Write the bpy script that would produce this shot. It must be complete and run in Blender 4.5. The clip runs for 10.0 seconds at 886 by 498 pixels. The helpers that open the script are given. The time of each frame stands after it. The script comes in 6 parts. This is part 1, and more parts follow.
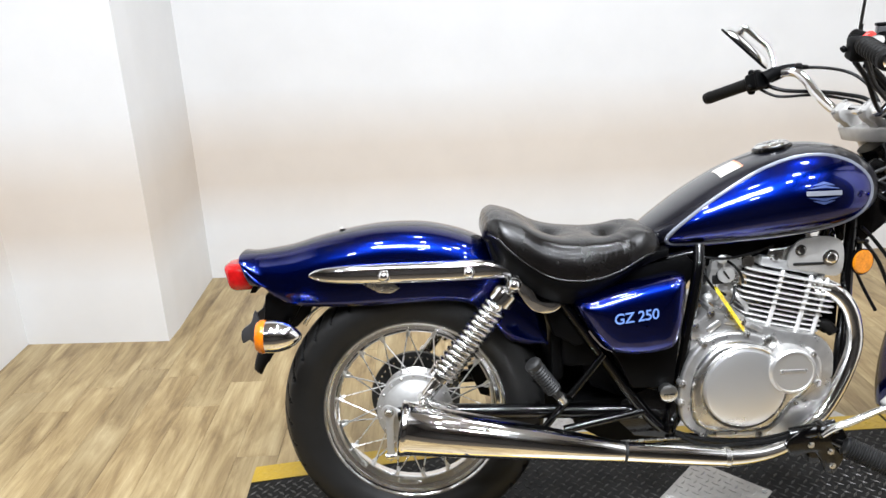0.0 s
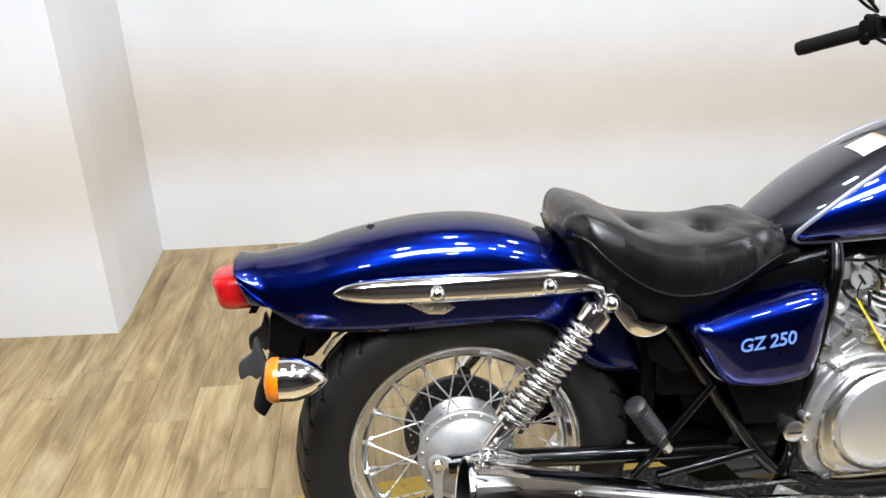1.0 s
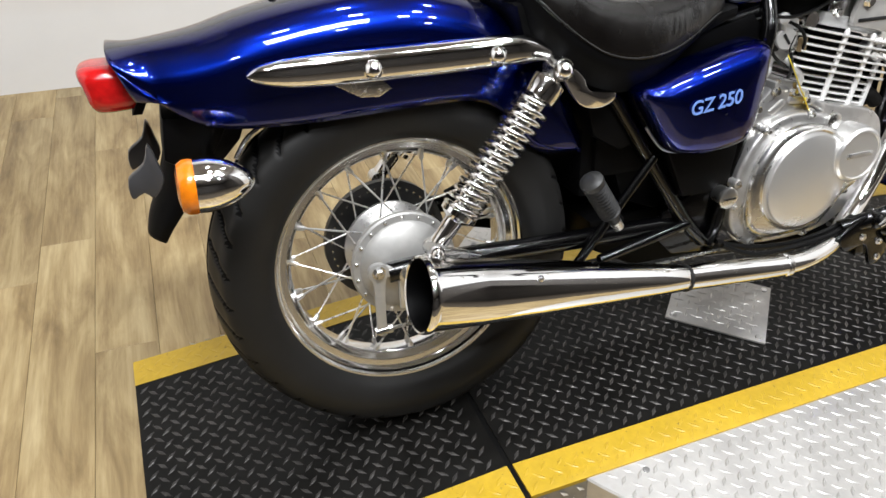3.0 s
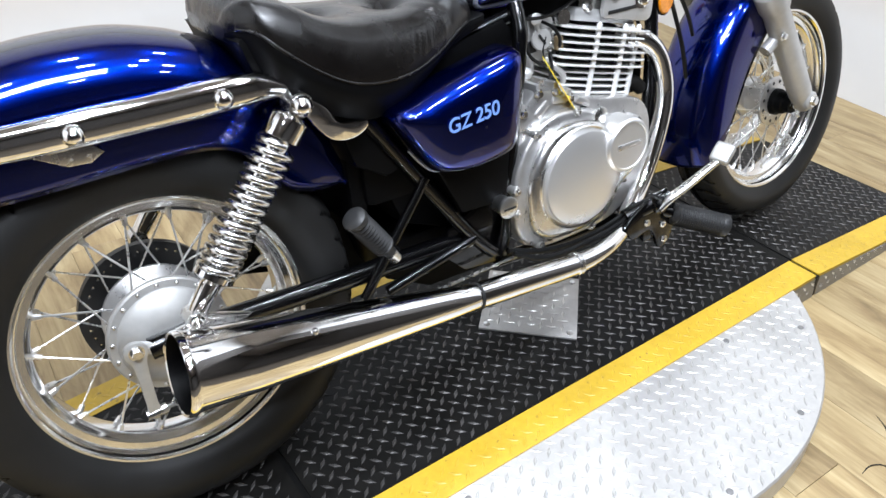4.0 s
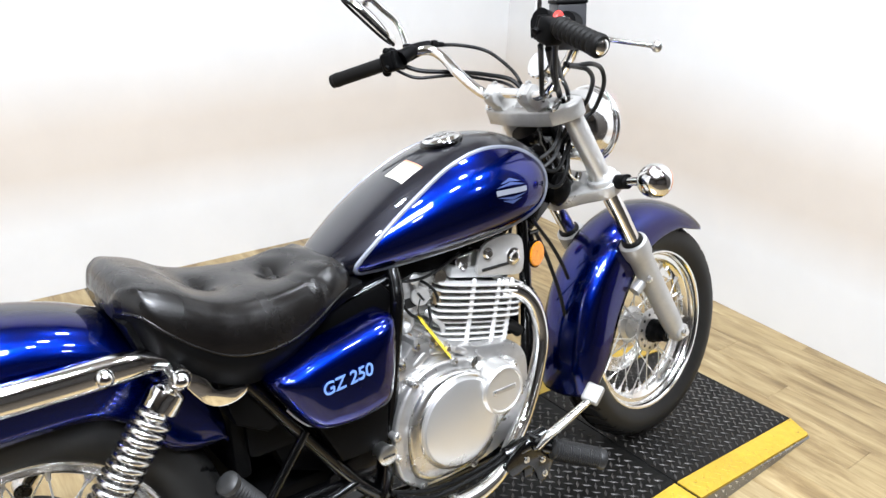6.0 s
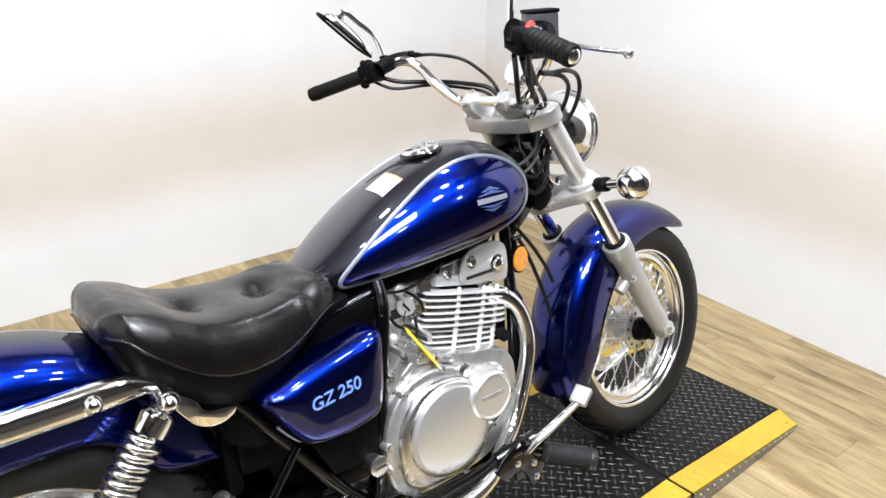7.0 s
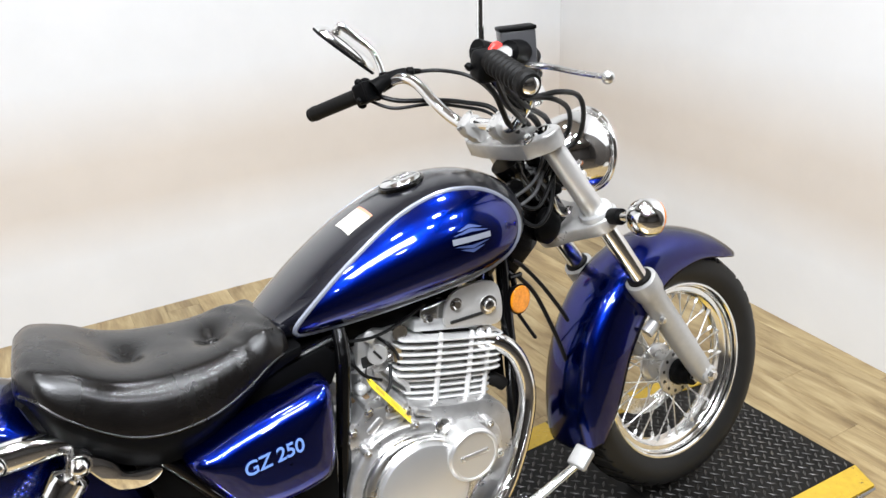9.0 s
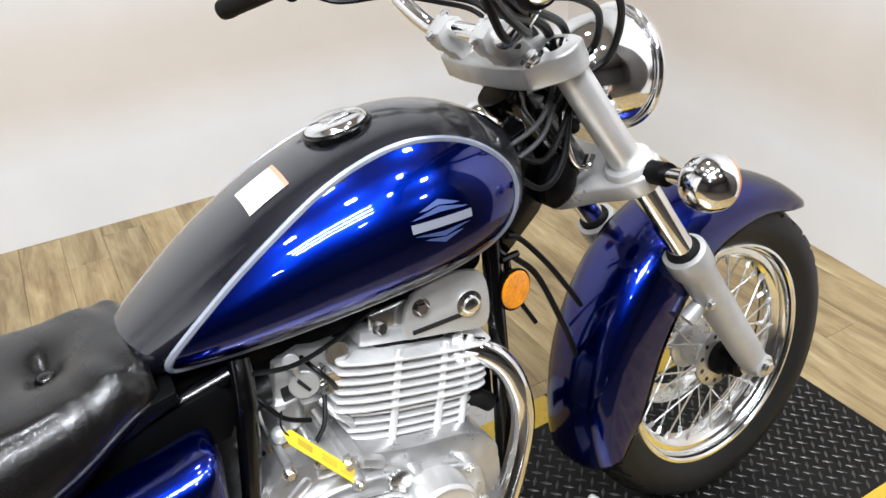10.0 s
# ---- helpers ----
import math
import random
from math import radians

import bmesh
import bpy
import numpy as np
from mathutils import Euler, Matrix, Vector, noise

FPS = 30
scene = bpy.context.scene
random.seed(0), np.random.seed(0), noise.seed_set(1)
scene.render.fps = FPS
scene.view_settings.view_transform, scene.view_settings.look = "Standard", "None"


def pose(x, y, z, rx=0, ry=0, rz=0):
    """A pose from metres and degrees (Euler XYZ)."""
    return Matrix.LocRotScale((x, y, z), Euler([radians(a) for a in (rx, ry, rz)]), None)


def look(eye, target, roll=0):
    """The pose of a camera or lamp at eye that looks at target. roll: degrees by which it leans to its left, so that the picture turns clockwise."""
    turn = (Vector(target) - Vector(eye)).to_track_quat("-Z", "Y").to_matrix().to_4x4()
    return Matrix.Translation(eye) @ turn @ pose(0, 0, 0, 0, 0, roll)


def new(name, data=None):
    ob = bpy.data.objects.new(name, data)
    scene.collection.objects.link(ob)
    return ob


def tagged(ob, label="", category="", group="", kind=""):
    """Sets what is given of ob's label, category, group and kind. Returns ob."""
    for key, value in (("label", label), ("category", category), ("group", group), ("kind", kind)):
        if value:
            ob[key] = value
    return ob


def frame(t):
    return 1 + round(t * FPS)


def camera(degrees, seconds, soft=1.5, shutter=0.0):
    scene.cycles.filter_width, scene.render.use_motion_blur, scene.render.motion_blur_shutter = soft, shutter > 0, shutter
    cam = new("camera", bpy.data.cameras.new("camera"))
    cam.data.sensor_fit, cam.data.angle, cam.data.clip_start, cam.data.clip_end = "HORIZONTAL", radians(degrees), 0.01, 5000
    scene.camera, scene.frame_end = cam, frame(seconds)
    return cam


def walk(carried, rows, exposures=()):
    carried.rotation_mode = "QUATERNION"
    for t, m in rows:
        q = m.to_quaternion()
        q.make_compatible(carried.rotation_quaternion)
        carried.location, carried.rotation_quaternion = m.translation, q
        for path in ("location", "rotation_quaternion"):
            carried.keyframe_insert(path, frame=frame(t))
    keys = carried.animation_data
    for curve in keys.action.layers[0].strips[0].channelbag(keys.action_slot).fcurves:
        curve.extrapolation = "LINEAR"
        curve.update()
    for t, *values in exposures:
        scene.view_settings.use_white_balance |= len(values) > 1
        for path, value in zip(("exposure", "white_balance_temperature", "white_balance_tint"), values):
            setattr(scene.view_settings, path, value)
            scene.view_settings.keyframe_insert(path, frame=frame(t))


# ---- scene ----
cam = camera(60.7, 10.0)
PATH = [
    (0, (0.074, -1.507, 1.205), (0.085, 0.377, 0.534), -2.4),
    (0.5, (-0.048, -1.283, 1.172), (0.054, 0.589, 0.475), 0.5),
    (1, (-0.129, -1.075, 1.173), (0.043, 0.738, 0.348), -1.1),
    (1.5, (-0.262, -0.993, 1.166), (0.218, 0.738, 0.287), -2.2),
    (2, (-0.315, -0.958, 1.071), (0.234, 0.612, -0.039), 1.4),
    (2.2, (-0.31, -0.961, 1.034), (0.266, 0.573, -0.114), 1.1),
    (3.3, (-0.272, -0.952, 1.003), (0.351, 0.568, -0.137), 2.1),
    (3.5, (-0.222, -0.951, 1.006), (0.463, 0.538, -0.14), 1.4),
    (4, (-0.123, -0.921, 1.019), (0.784, 0.437, -0.136), -0.1),
    (4.5, (-0.044, -0.923, 1.07), (0.961, 0.406, -0.035), -0.8),
    (5, (-0.018, -0.956, 1.12), (1.072, 0.425, 0.167), -0.5),
    (5.5, (-0.023, -0.988, 1.175), (1.102, 0.429, 0.323), 2.3),
    (6, (-0.041, -1.003, 1.197), (1.09, 0.454, 0.424), 2.0),
    (6.2, (-0.03, -1.011, 1.224), (1.107, 0.442, 0.452), -0.0),
    (7.3, (-0.039, -1.014, 1.214), (1.124, 0.421, 0.445), 0.4),
    (7.5, (-0.051, -1.016, 1.211), (1.124, 0.419, 0.462), 0.3),
    (8, (-0.071, -1.034, 1.229), (1.086, 0.365, 0.391), -3.7),
    (8.5, (0.071, -1.031, 1.217), (1.226, 0.366, 0.373), -3.5),
    (9, (0.267, -1.02, 1.245), (1.15, 0.589, 0.45), -2.9),
    (9.5, (0.386, -0.876, 1.186), (1.19, 0.696, 0.247), -3.3),
    (10, (0.53, -0.648, 1.173), (1.331, 0.834, 0.094), -2.7),
]
# seconds, stops, kelvin, tint
EXPOSURES = [(0, 0.19, 6150, 10), (1, 0.16, 6100, 10), (2, -0.12, 6500, 10), (3.5, 0.06, 6200, 10), (4.5, 0.36, 5650, 10), (5.5, 0.42, 5900, 10), (7.5, 0.29, 6150, 10), (9, 0.20, 6180, 10), (10, 0.13, 6130, 10)]
walk(cam, [(t, look(eye, target, roll)) for t, eye, target, roll in PATH],
     exposures=EXPOSURES)

# ---- light ----
world = bpy.data.worlds.new("world")
scene.world = world
world.use_nodes = True
world.node_tree.nodes["Background"].inputs[0].default_value = (0.9, 0.95, 1.0, 1)
world.node_tree.nodes["Background"].inputs[1].default_value = 0.1
scene.view_settings.exposure = 0.0
FLOOR = -0.055
CEILING = 3.1


def area_lamp(x, y, sx, sy, watts, warm=(0.975, 0.985, 1.0)):
    d = bpy.data.lights.new("tube_light", "AREA")
    d.shape, d.size, d.size_y, d.energy, d.color = "RECTANGLE", sx, sy, watts, warm
    ob = new("tube_light", d)
    ob.matrix_world = pose(x, y, CEILING - 0.08)
    return ob


TUBES = [(-0.1, -1.65), (-0.1, -1.4), (-0.1, -1.15)]
SPOTS = [(-1.2, -2.3), (0.2, -2.3), (1.6, -2.3), (0.2, 0.6), (1.4, 0.6), (-0.5, -0.4), (0.3, -0.4), (1.1, -0.4), (0.9, -1.05), (1.5, -1.05)]
for lx, ly in TUBES:
    area_lamp(lx, ly, 1.2, 0.08, 42)
for lx, ly in SPOTS:
    area_lamp(lx, ly, 0.16, 0.16, 16 if ly < -2 else 14 if ly < -1 else 11 if ly < 0 else 13)


# ---- material helpers ----
def mat(name, color, rough=0.5, metal=0.0, coat=0.0, coat_rough=0.05, spec=0.5):
    m = bpy.data.materials.new(name)
    m.use_nodes = True
    b = m.node_tree.nodes["Principled BSDF"]
    b.inputs["Base Color"].default_value = (*color, 1)
    b.inputs["Roughness"].default_value = rough
    b.inputs["Metallic"].default_value = metal
    b.inputs["Coat Weight"].default_value = coat
    b.inputs["Coat Roughness"].default_value = coat_rough
    b.inputs["Specular IOR Level"].default_value = spec
    return m


def node(m, kind, **values):
    n = m.node_tree.nodes.new(kind)
    for key, value in values.items():
        n.inputs[key].default_value = value
    return n


def link(m, a, out, b, inp):
    m.node_tree.links.new(a.outputs[out], b.inputs[inp])


def bsdf(m):
    return m.node_tree.nodes["Principled BSDF"]


def coords(m, scale=(1, 1, 1), kind="Object"):
    tc = node(m, "ShaderNodeTexCoord")
    mp = node(m, "ShaderNodeMapping", Scale=scale)
    link(m, tc, kind, mp, "Vector")
    return mp


def noise_tex(m, scale, detail=4.0, rough=0.6, stretch=(1, 1, 1), kind="Object"):
    n = node(m, "ShaderNodeTexNoise", Scale=scale, Detail=detail, Roughness=rough)
    link(m, coords(m, stretch, kind), "Vector", n, "Vector")
    return n


def ramp(m, source, out, stops):
    r = node(m, "ShaderNodeValToRGB")
    r.color_ramp.elements[0].position, r.color_ramp.elements[0].color = stops[0][0], (*stops[0][1], 1)
    r.color_ramp.elements[1].position, r.color_ramp.elements[1].color = stops[-1][0], (*stops[-1][1], 1)
    for p, c in stops[1:-1]:
        e = r.color_ramp.elements.new(p)
        e.color = (*c, 1)
    link(m, source, out, r, "Fac")
    return r


def grey(v):
    return (v, v, v)


def mottle(m, color, scale=8.0, amount=0.15, fine=90.0, fine_amount=0.06, stretch=(1, 1, 1)):
    """Two scales of tone on a base colour."""
    a, b = noise_tex(m, scale, 3.0, 0.6, stretch), noise_tex(m, fine, 3.0, 0.6, stretch)
    ra = ramp(m, a, "Fac", [(0.25, grey(1 - amount)), (0.75, grey(1 + amount * 0.3))])
    rb = ramp(m, b, "Fac", [(0.3, grey(1 - fine_amount)), (0.7, grey(1.0))])
    x1 = node(m, "ShaderNodeMix")
    x1.data_type, x1.blend_type = "RGBA", "MULTIPLY"
    x1.inputs[0].default_value = 1.0
    link(m, ra, "Color", x1, 6)
    link(m, rb, "Color", x1, 7)
    x2 = node(m, "ShaderNodeMix")
    x2.data_type, x2.blend_type = "RGBA", "MULTIPLY"
    x2.inputs[0].default_value = 1.0
    x2.inputs[6].default_value = (*color, 1)
    link(m, x1, 2, x2, 7)
    link(m, x2, 2, bsdf(m), "Base Color")
    return m


def rough_noise(m, scale, low, high, stretch=(1, 1, 1)):
    n = noise_tex(m, scale, 4.0, 0.65, stretch)
    r = ramp(m, n, "Fac", [(0.3, grey(low)), (0.7, grey(high))])
    link(m, r, "Color", bsdf(m), "Roughness")
    return m


def bump(m, scale, strength, distance=0.001, detail=3.0, stretch=(1, 1, 1), voronoi=False):
    if voronoi:
        n = node(m, "ShaderNodeTexVoronoi", Scale=scale)
        link(m, coords(m, stretch), "Vector", n, "Vector")
        out = "Distance"
    else:
        n, out = noise_tex(m, scale, detail, 0.6, stretch), "Fac"
    b = node(m, "ShaderNodeBump", Strength=strength, Distance=distance)
    link(m, n, out, b, "Height")
    link(m, b, "Normal", bsdf(m), "Normal")
    return m


# ---- materials ----
CHROME = rough_noise(mat("chrome", (0.88, 0.875, 0.865), 0.06, 1.0), 14, 0.03, 0.12)
RIM_CHROME = rough_noise(mat("rim_chrome", (0.9, 0.9, 0.89), 0.15, 1.0), 10, 0.1, 0.24)
SPRING_STEEL = rough_noise(mat("spring_chrome", (0.9, 0.9, 0.89), 0.2, 1.0), 20, 0.14, 0.24)
CHROME_DULL = rough_noise(mat("chrome_dull", (0.74, 0.735, 0.72), 0.2, 1.0), 30, 0.15, 0.35)
ALU = bump(rough_noise(mottle(mat("cast_aluminium", (0.70, 0.692, 0.68), 0.34, 0.85), (0.70, 0.692, 0.68), 14, 0.3), 40, 0.24, 0.42), 260, 0.1)
ALU_POLISHED = rough_noise(mat("polished_aluminium", (0.74, 0.74, 0.72), 0.2, 1.0), 9, 0.14, 0.34)
ALU_PAINT = bump(mottle(mat("silver_paint", (0.68, 0.68, 0.67), 0.4, 0.5), (0.68, 0.68, 0.67), 20, 0.1), 220, 0.06)
FORK_GREY = bump(mottle(mat("fork_paint", (0.5, 0.495, 0.48), 0.42, 0.4), (0.5, 0.495, 0.48), 20, 0.1), 220, 0.06)
DRUM = bump(rough_noise(mottle(mat("drum_casting", (0.5, 0.495, 0.48), 0.5, 0.7), (0.5, 0.495, 0.48), 16, 0.2), 20, 0.42, 0.6), 240, 0.08)
CAST_GREY = bump(rough_noise(mottle(mat("cast_grey", (0.60, 0.59, 0.57), 0.38, 0.5), (0.60, 0.59, 0.57), 18, 0.2), 20, 0.25, 0.45), 220, 0.06)
ALU_SATIN = bump(rough_noise(mat("satin_aluminium", (0.80, 0.795, 0.78), 0.25, 1.0), 8, 0.18, 0.32), 260, 0.05)
FIN_ALU = mottle(mat("fin_aluminium", (0.84, 0.835, 0.82), 0.36, 0.4), (0.84, 0.835, 0.82), 30, 0.15)
ALU_BRUSHED = bump(rough_noise(mat("brushed_aluminium", (0.81, 0.805, 0.79), 0.32, 0.82), 5, 0.26, 0.40), 240, 0.05, 0.0006, stretch=(0.08, 1, 1))
SATIN = rough_noise(mat("satin_metal", (0.68, 0.67, 0.65), 0.4, 0.7), 18, 0.34, 0.46)
SPOKE = rough_noise(mat("spoke_steel", (0.76, 0.76, 0.75), 0.3, 0.9), 30, 0.2, 0.4)
PAINT_DARK = mat("navy_paint", (0.004, 0.0045, 0.011), 0.36, 0.6, 1.0, 0.015)
PAINT_DARK.node_tree.nodes["Principled BSDF"].inputs["Coat IOR"].default_value = 1.7
PAINT_BLUE = mat("blue_paint", (0.0010, 0.009, 0.15), 0.245, 0.985, 1.0, 0.015)
PAINT_BLUE.node_tree.nodes["Principled BSDF"].inputs["Coat IOR"].default_value = 1.52
PAINT_BLUE.node_tree.nodes["Principled BSDF"].inputs["Specular Tint"].default_value = (0.015, 0.025, 0.12, 1)
BLACK_GLOSS = mat("black_gloss", (0.0012, 0.0012, 0.0014), 0.2, 0.0, 0.4, 0.03, 0.3)
BLACK_PLASTIC = bump(mottle(mat("black_plastic", (0.002, 0.002, 0.0022), 0.5, spec=0.08), (0.002, 0.002, 0.0022), 12, 0.3), 400, 0.1)
RUBBER = bump(mottle(mat("rubber", (0.007, 0.0065, 0.006), 0.55, spec=0.15), (0.007, 0.0065, 0.006), 9, 0.35), 160, 0.15)
PEG_RUBBER = bump(mottle(mat("peg_rubber", (0.018, 0.018, 0.018), 0.45, spec=0.4), (0.018, 0.018, 0.018), 9, 0.35), 160, 0.15)
TYRE = bump(mottle(mat("tyre_rubber", (0.011, 0.0108, 0.0104), 0.48, spec=0.3), (0.011, 0.0108, 0.0104), 7, 0.4), 120, 0.12)
LEATHER = bump(rough_noise(mottle(mat("leather", (0.006, 0.0055, 0.0055), 0.3, spec=0.55), (0.0045, 0.0038, 0.0034), 6, 0.35), 9, 0.14, 0.36), 300, 0.16, 0.0008, voronoi=True)
crease = node(LEATHER, "ShaderNodeBump", Strength=0.18, Distance=0.002)
link(LEATHER, noise_tex(LEATHER, 55, 3.0, 0.55, (1.0, 0.35, 0.22)), "Fac", crease, "Height")
link(LEATHER, crease, "Normal", next(n for n in LEATHER.node_tree.nodes if n.type == "BUMP" and n != crease), "Normal")
ORANGE = mottle(mat("orange_lens", (0.82, 0.215, 0.006), 0.15, 0.0, 0.4), (0.82, 0.215, 0.006), 60, 0.25, 160, 0.15)
AMBER = mottle(mat("amber_reflector", (0.86, 0.29, 0.006), 0.2, 0.0, 0.4), (0.86, 0.29, 0.006), 90, 0.3, 260, 0.25)
RED = mottle(mat("red_lens", (0.5, 0.008, 0.008), 0.15, 0.0, 0.4), (0.5, 0.008, 0.008), 30, 0.35, 120, 0.2)
SILVER_LINE = mottle(mat("silver_line", (0.42, 0.45, 0.54), 0.35, 0.6, 0.5), (0.42, 0.45, 0.54), 25, 0.2)
BADGE_BAR = mat("badge_bar", (0.44, 0.47, 0.56), 0.35, 0.6, 0.5)
GREY_PLASTIC = bump(mottle(mat("grey_plastic", (0.045, 0.045, 0.048), 0.35), (0.045, 0.045, 0.048), 12, 0.3), 300, 0.1)
BADGE = mat("badge_tone", (0.09, 0.13, 0.33), 0.35, 0.5, 0.5)
WHITE_LABEL = mottle(mat("white_label", (0.62, 0.58, 0.52), 0.45), (0.62, 0.58, 0.52), 30, 0.15)
RED_PRINT = mat("red_print", (0.62, 0.27, 0.17), 0.5)
LETTER = mat("pale_blue_letters", (0.16, 0.28, 0.66), 0.4)
YELLOW_TAG = mat("yellow_tag", (0.85, 0.68, 0.03), 0.45)
ORANGE_PRINT = mat("orange_print", (0.78, 0.48, 0.03), 0.5)
TAG_PRINT = mat("tag_print", (0.55, 0.38, 0.03), 0.5)
RED_SWITCH = mat("red_switch", (0.7, 0.03, 0.02), 0.4)
HOSE = mat("black_hose", (0.004, 0.004, 0.004), 0.4, spec=0.2)
CABLE_GREY = mat("cable_grey", (0.06, 0.06, 0.062), 0.4, spec=0.4)
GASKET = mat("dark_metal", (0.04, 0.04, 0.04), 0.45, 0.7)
GLASS_DARK = mat("mirror_glass", (0.8, 0.82, 0.84), 0.02, 1.0)

STEEL_BLACK = bump(rough_noise(mottle(mat("black_steel", (0.012, 0.012, 0.012), 0.5, spec=0.16), (0.0085, 0.008, 0.0072), 2.6, 0.6, 40, 0.4), 9, 0.3, 0.55), 140, 0.08)
LUG_BLACK = rough_noise(mottle(mat("worn_lug", (0.08, 0.08, 0.08), 0.35, 0.5), (0.10, 0.095, 0.09), 3.2, 0.8, 40, 0.4), 12, 0.3, 0.5)
YELLOW = bump(rough_noise(mottle(mat("yellow_enamel", (0.74, 0.43, 0.012), 0.4), (0.56, 0.365, 0.026), 5, 0.16, 70, 0.14), 12, 0.3, 0.5), 200, 0.05)
# chipped paint: dark flecks where the enamel has worn through
coat = next(n for n in YELLOW.node_tree.nodes if n.type == "BSDF_PRINCIPLED")
paint_in = coat.inputs["Base Color"].links[0].from_socket
chips = ramp(YELLOW, noise_tex(YELLOW, 85, 5.0, 0.7), "Fac", [(0.63, grey(0.0)), (0.68, grey(0.8))])
chip_mix = node(YELLOW, "ShaderNodeMix")
chip_mix.data_type = "RGBA"
chip_mix.inputs[7].default_value = (0.05, 0.04, 0.03, 1)
link(YELLOW, chips, "Color", chip_mix, 0)
YELLOW.node_tree.links.new(paint_in, chip_mix.inputs[6])
link(YELLOW, chip_mix, 2, coat, "Base Color")
ALU_PLATE = rough_noise(mottle(mat("aluminium_plate", (0.55, 0.54, 0.53), 0.35, 0.7), (0.61, 0.595, 0.57), 4, 0.16, 60, 0.12), 10, 0.36, 0.55)

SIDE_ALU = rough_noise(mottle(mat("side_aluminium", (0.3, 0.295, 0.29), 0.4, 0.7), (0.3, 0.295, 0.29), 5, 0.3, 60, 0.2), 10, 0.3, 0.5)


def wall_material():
    m = mat("wall_paint_flicker_band", (0.82, 0.81, 0.79), 0.55)
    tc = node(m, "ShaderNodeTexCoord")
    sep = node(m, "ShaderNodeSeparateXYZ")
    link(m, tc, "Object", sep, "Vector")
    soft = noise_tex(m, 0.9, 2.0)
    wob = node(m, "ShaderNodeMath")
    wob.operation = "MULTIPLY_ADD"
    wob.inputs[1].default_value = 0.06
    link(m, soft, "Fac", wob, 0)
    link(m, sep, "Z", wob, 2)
    # Beige middle stops: lamp flicker banding put into the wall colour.
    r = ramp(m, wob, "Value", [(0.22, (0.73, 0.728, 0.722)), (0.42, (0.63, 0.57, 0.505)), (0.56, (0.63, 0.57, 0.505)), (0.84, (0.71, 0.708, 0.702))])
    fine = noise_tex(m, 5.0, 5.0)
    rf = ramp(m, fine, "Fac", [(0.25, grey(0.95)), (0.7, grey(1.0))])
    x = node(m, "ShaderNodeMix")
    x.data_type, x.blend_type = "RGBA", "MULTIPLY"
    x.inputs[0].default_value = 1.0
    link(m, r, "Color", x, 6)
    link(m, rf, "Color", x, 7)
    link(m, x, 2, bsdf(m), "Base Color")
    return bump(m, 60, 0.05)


def wood_material():
    m = mat("plank_wood", (0.5, 0.4, 0.28), 0.42)
    info = node(m, "ShaderNodeObjectInfo")
    off = node(m, "ShaderNodeVectorMath")
    off.operation = "SCALE"
    tc = node(m, "ShaderNodeTexCoord")
    comb = node(m, "ShaderNodeCombineXYZ")
    mul = node(m, "ShaderNodeMath")
    mul.operation = "MULTIPLY"
    mul.inputs[1].default_value = 57.0
    link(m, info, "Random", mul, 0)
    link(m, mul, "Value", comb, "X")
    link(m, mul, "Value", comb, "Y")
    add = node(m, "ShaderNodeVectorMath")
    add.operation = "ADD"
    link(m, tc, "Object", add, 0)
    link(m, comb, "Vector", add, 1)
    mp = node(m, "ShaderNodeMapping", Scale=(13, 2.6, 1))
    link(m, add, "Vector", mp, "Vector")
    big = node(m, "ShaderNodeTexNoise", Scale=1.3, Detail=5.0, Roughness=0.6, Distortion=0.6)
    link(m, mp, "Vector", big, "Vector")
    mp2 = node(m, "ShaderNodeMapping", Scale=(70, 3.5, 1))
    link(m, add, "Vector", mp2, "Vector")
    grain = node(m, "ShaderNodeTexNoise", Scale=1.6, Detail=6.0, Roughness=0.65)
    link(m, mp2, "Vector", grain, "Vector")
    r = ramp(m, big, "Fac", [(0.25, (0.130, 0.086, 0.038)), (0.42, (0.255, 0.184, 0.088)), (0.56, (0.352, 0.270, 0.138)), (0.72, (0.45, 0.362, 0.205))])
    rg = ramp(m, grain, "Fac", [(0.32, (0.80, 0.77, 0.72)), (0.62, grey(1.05))])
    x = node(m, "ShaderNodeMix")
    x.data_type, x.blend_type = "RGBA", "MULTIPLY"
    x.inputs[0].default_value = 1.0
    link(m, r, "Color", x, 6)
    link(m, rg, "Color", x, 7)
    tone = ramp(m, info, "Random", [(0.0, (0.86, 0.85, 0.84)), (0.5, (1.0, 0.99, 0.97)), (1.0, (1.08, 1.05, 1.0))])
    y = node(m, "ShaderNodeMix")
    y.data_type, y.blend_type = "RGBA", "MULTIPLY"
    y.inputs[0].default_value = 1.0
    link(m, x, 2, y, 6)
    link(m, tone, "Color", y, 7)
    link(m, y, 2, bsdf(m), "Base Color")
    rr = ramp(m, grain, "Fac", [(0.3, grey(0.5)), (0.7, grey(0.36))])
    link(m, rr, "Color", bsdf(m), "Roughness")
    b = node(m, "ShaderNodeBump", Strength=0.12, Distance=0.0006)
    link(m, grain, "Fac", b, "Height")
    link(m, b, "Normal", bsdf(m), "Normal")
    return m


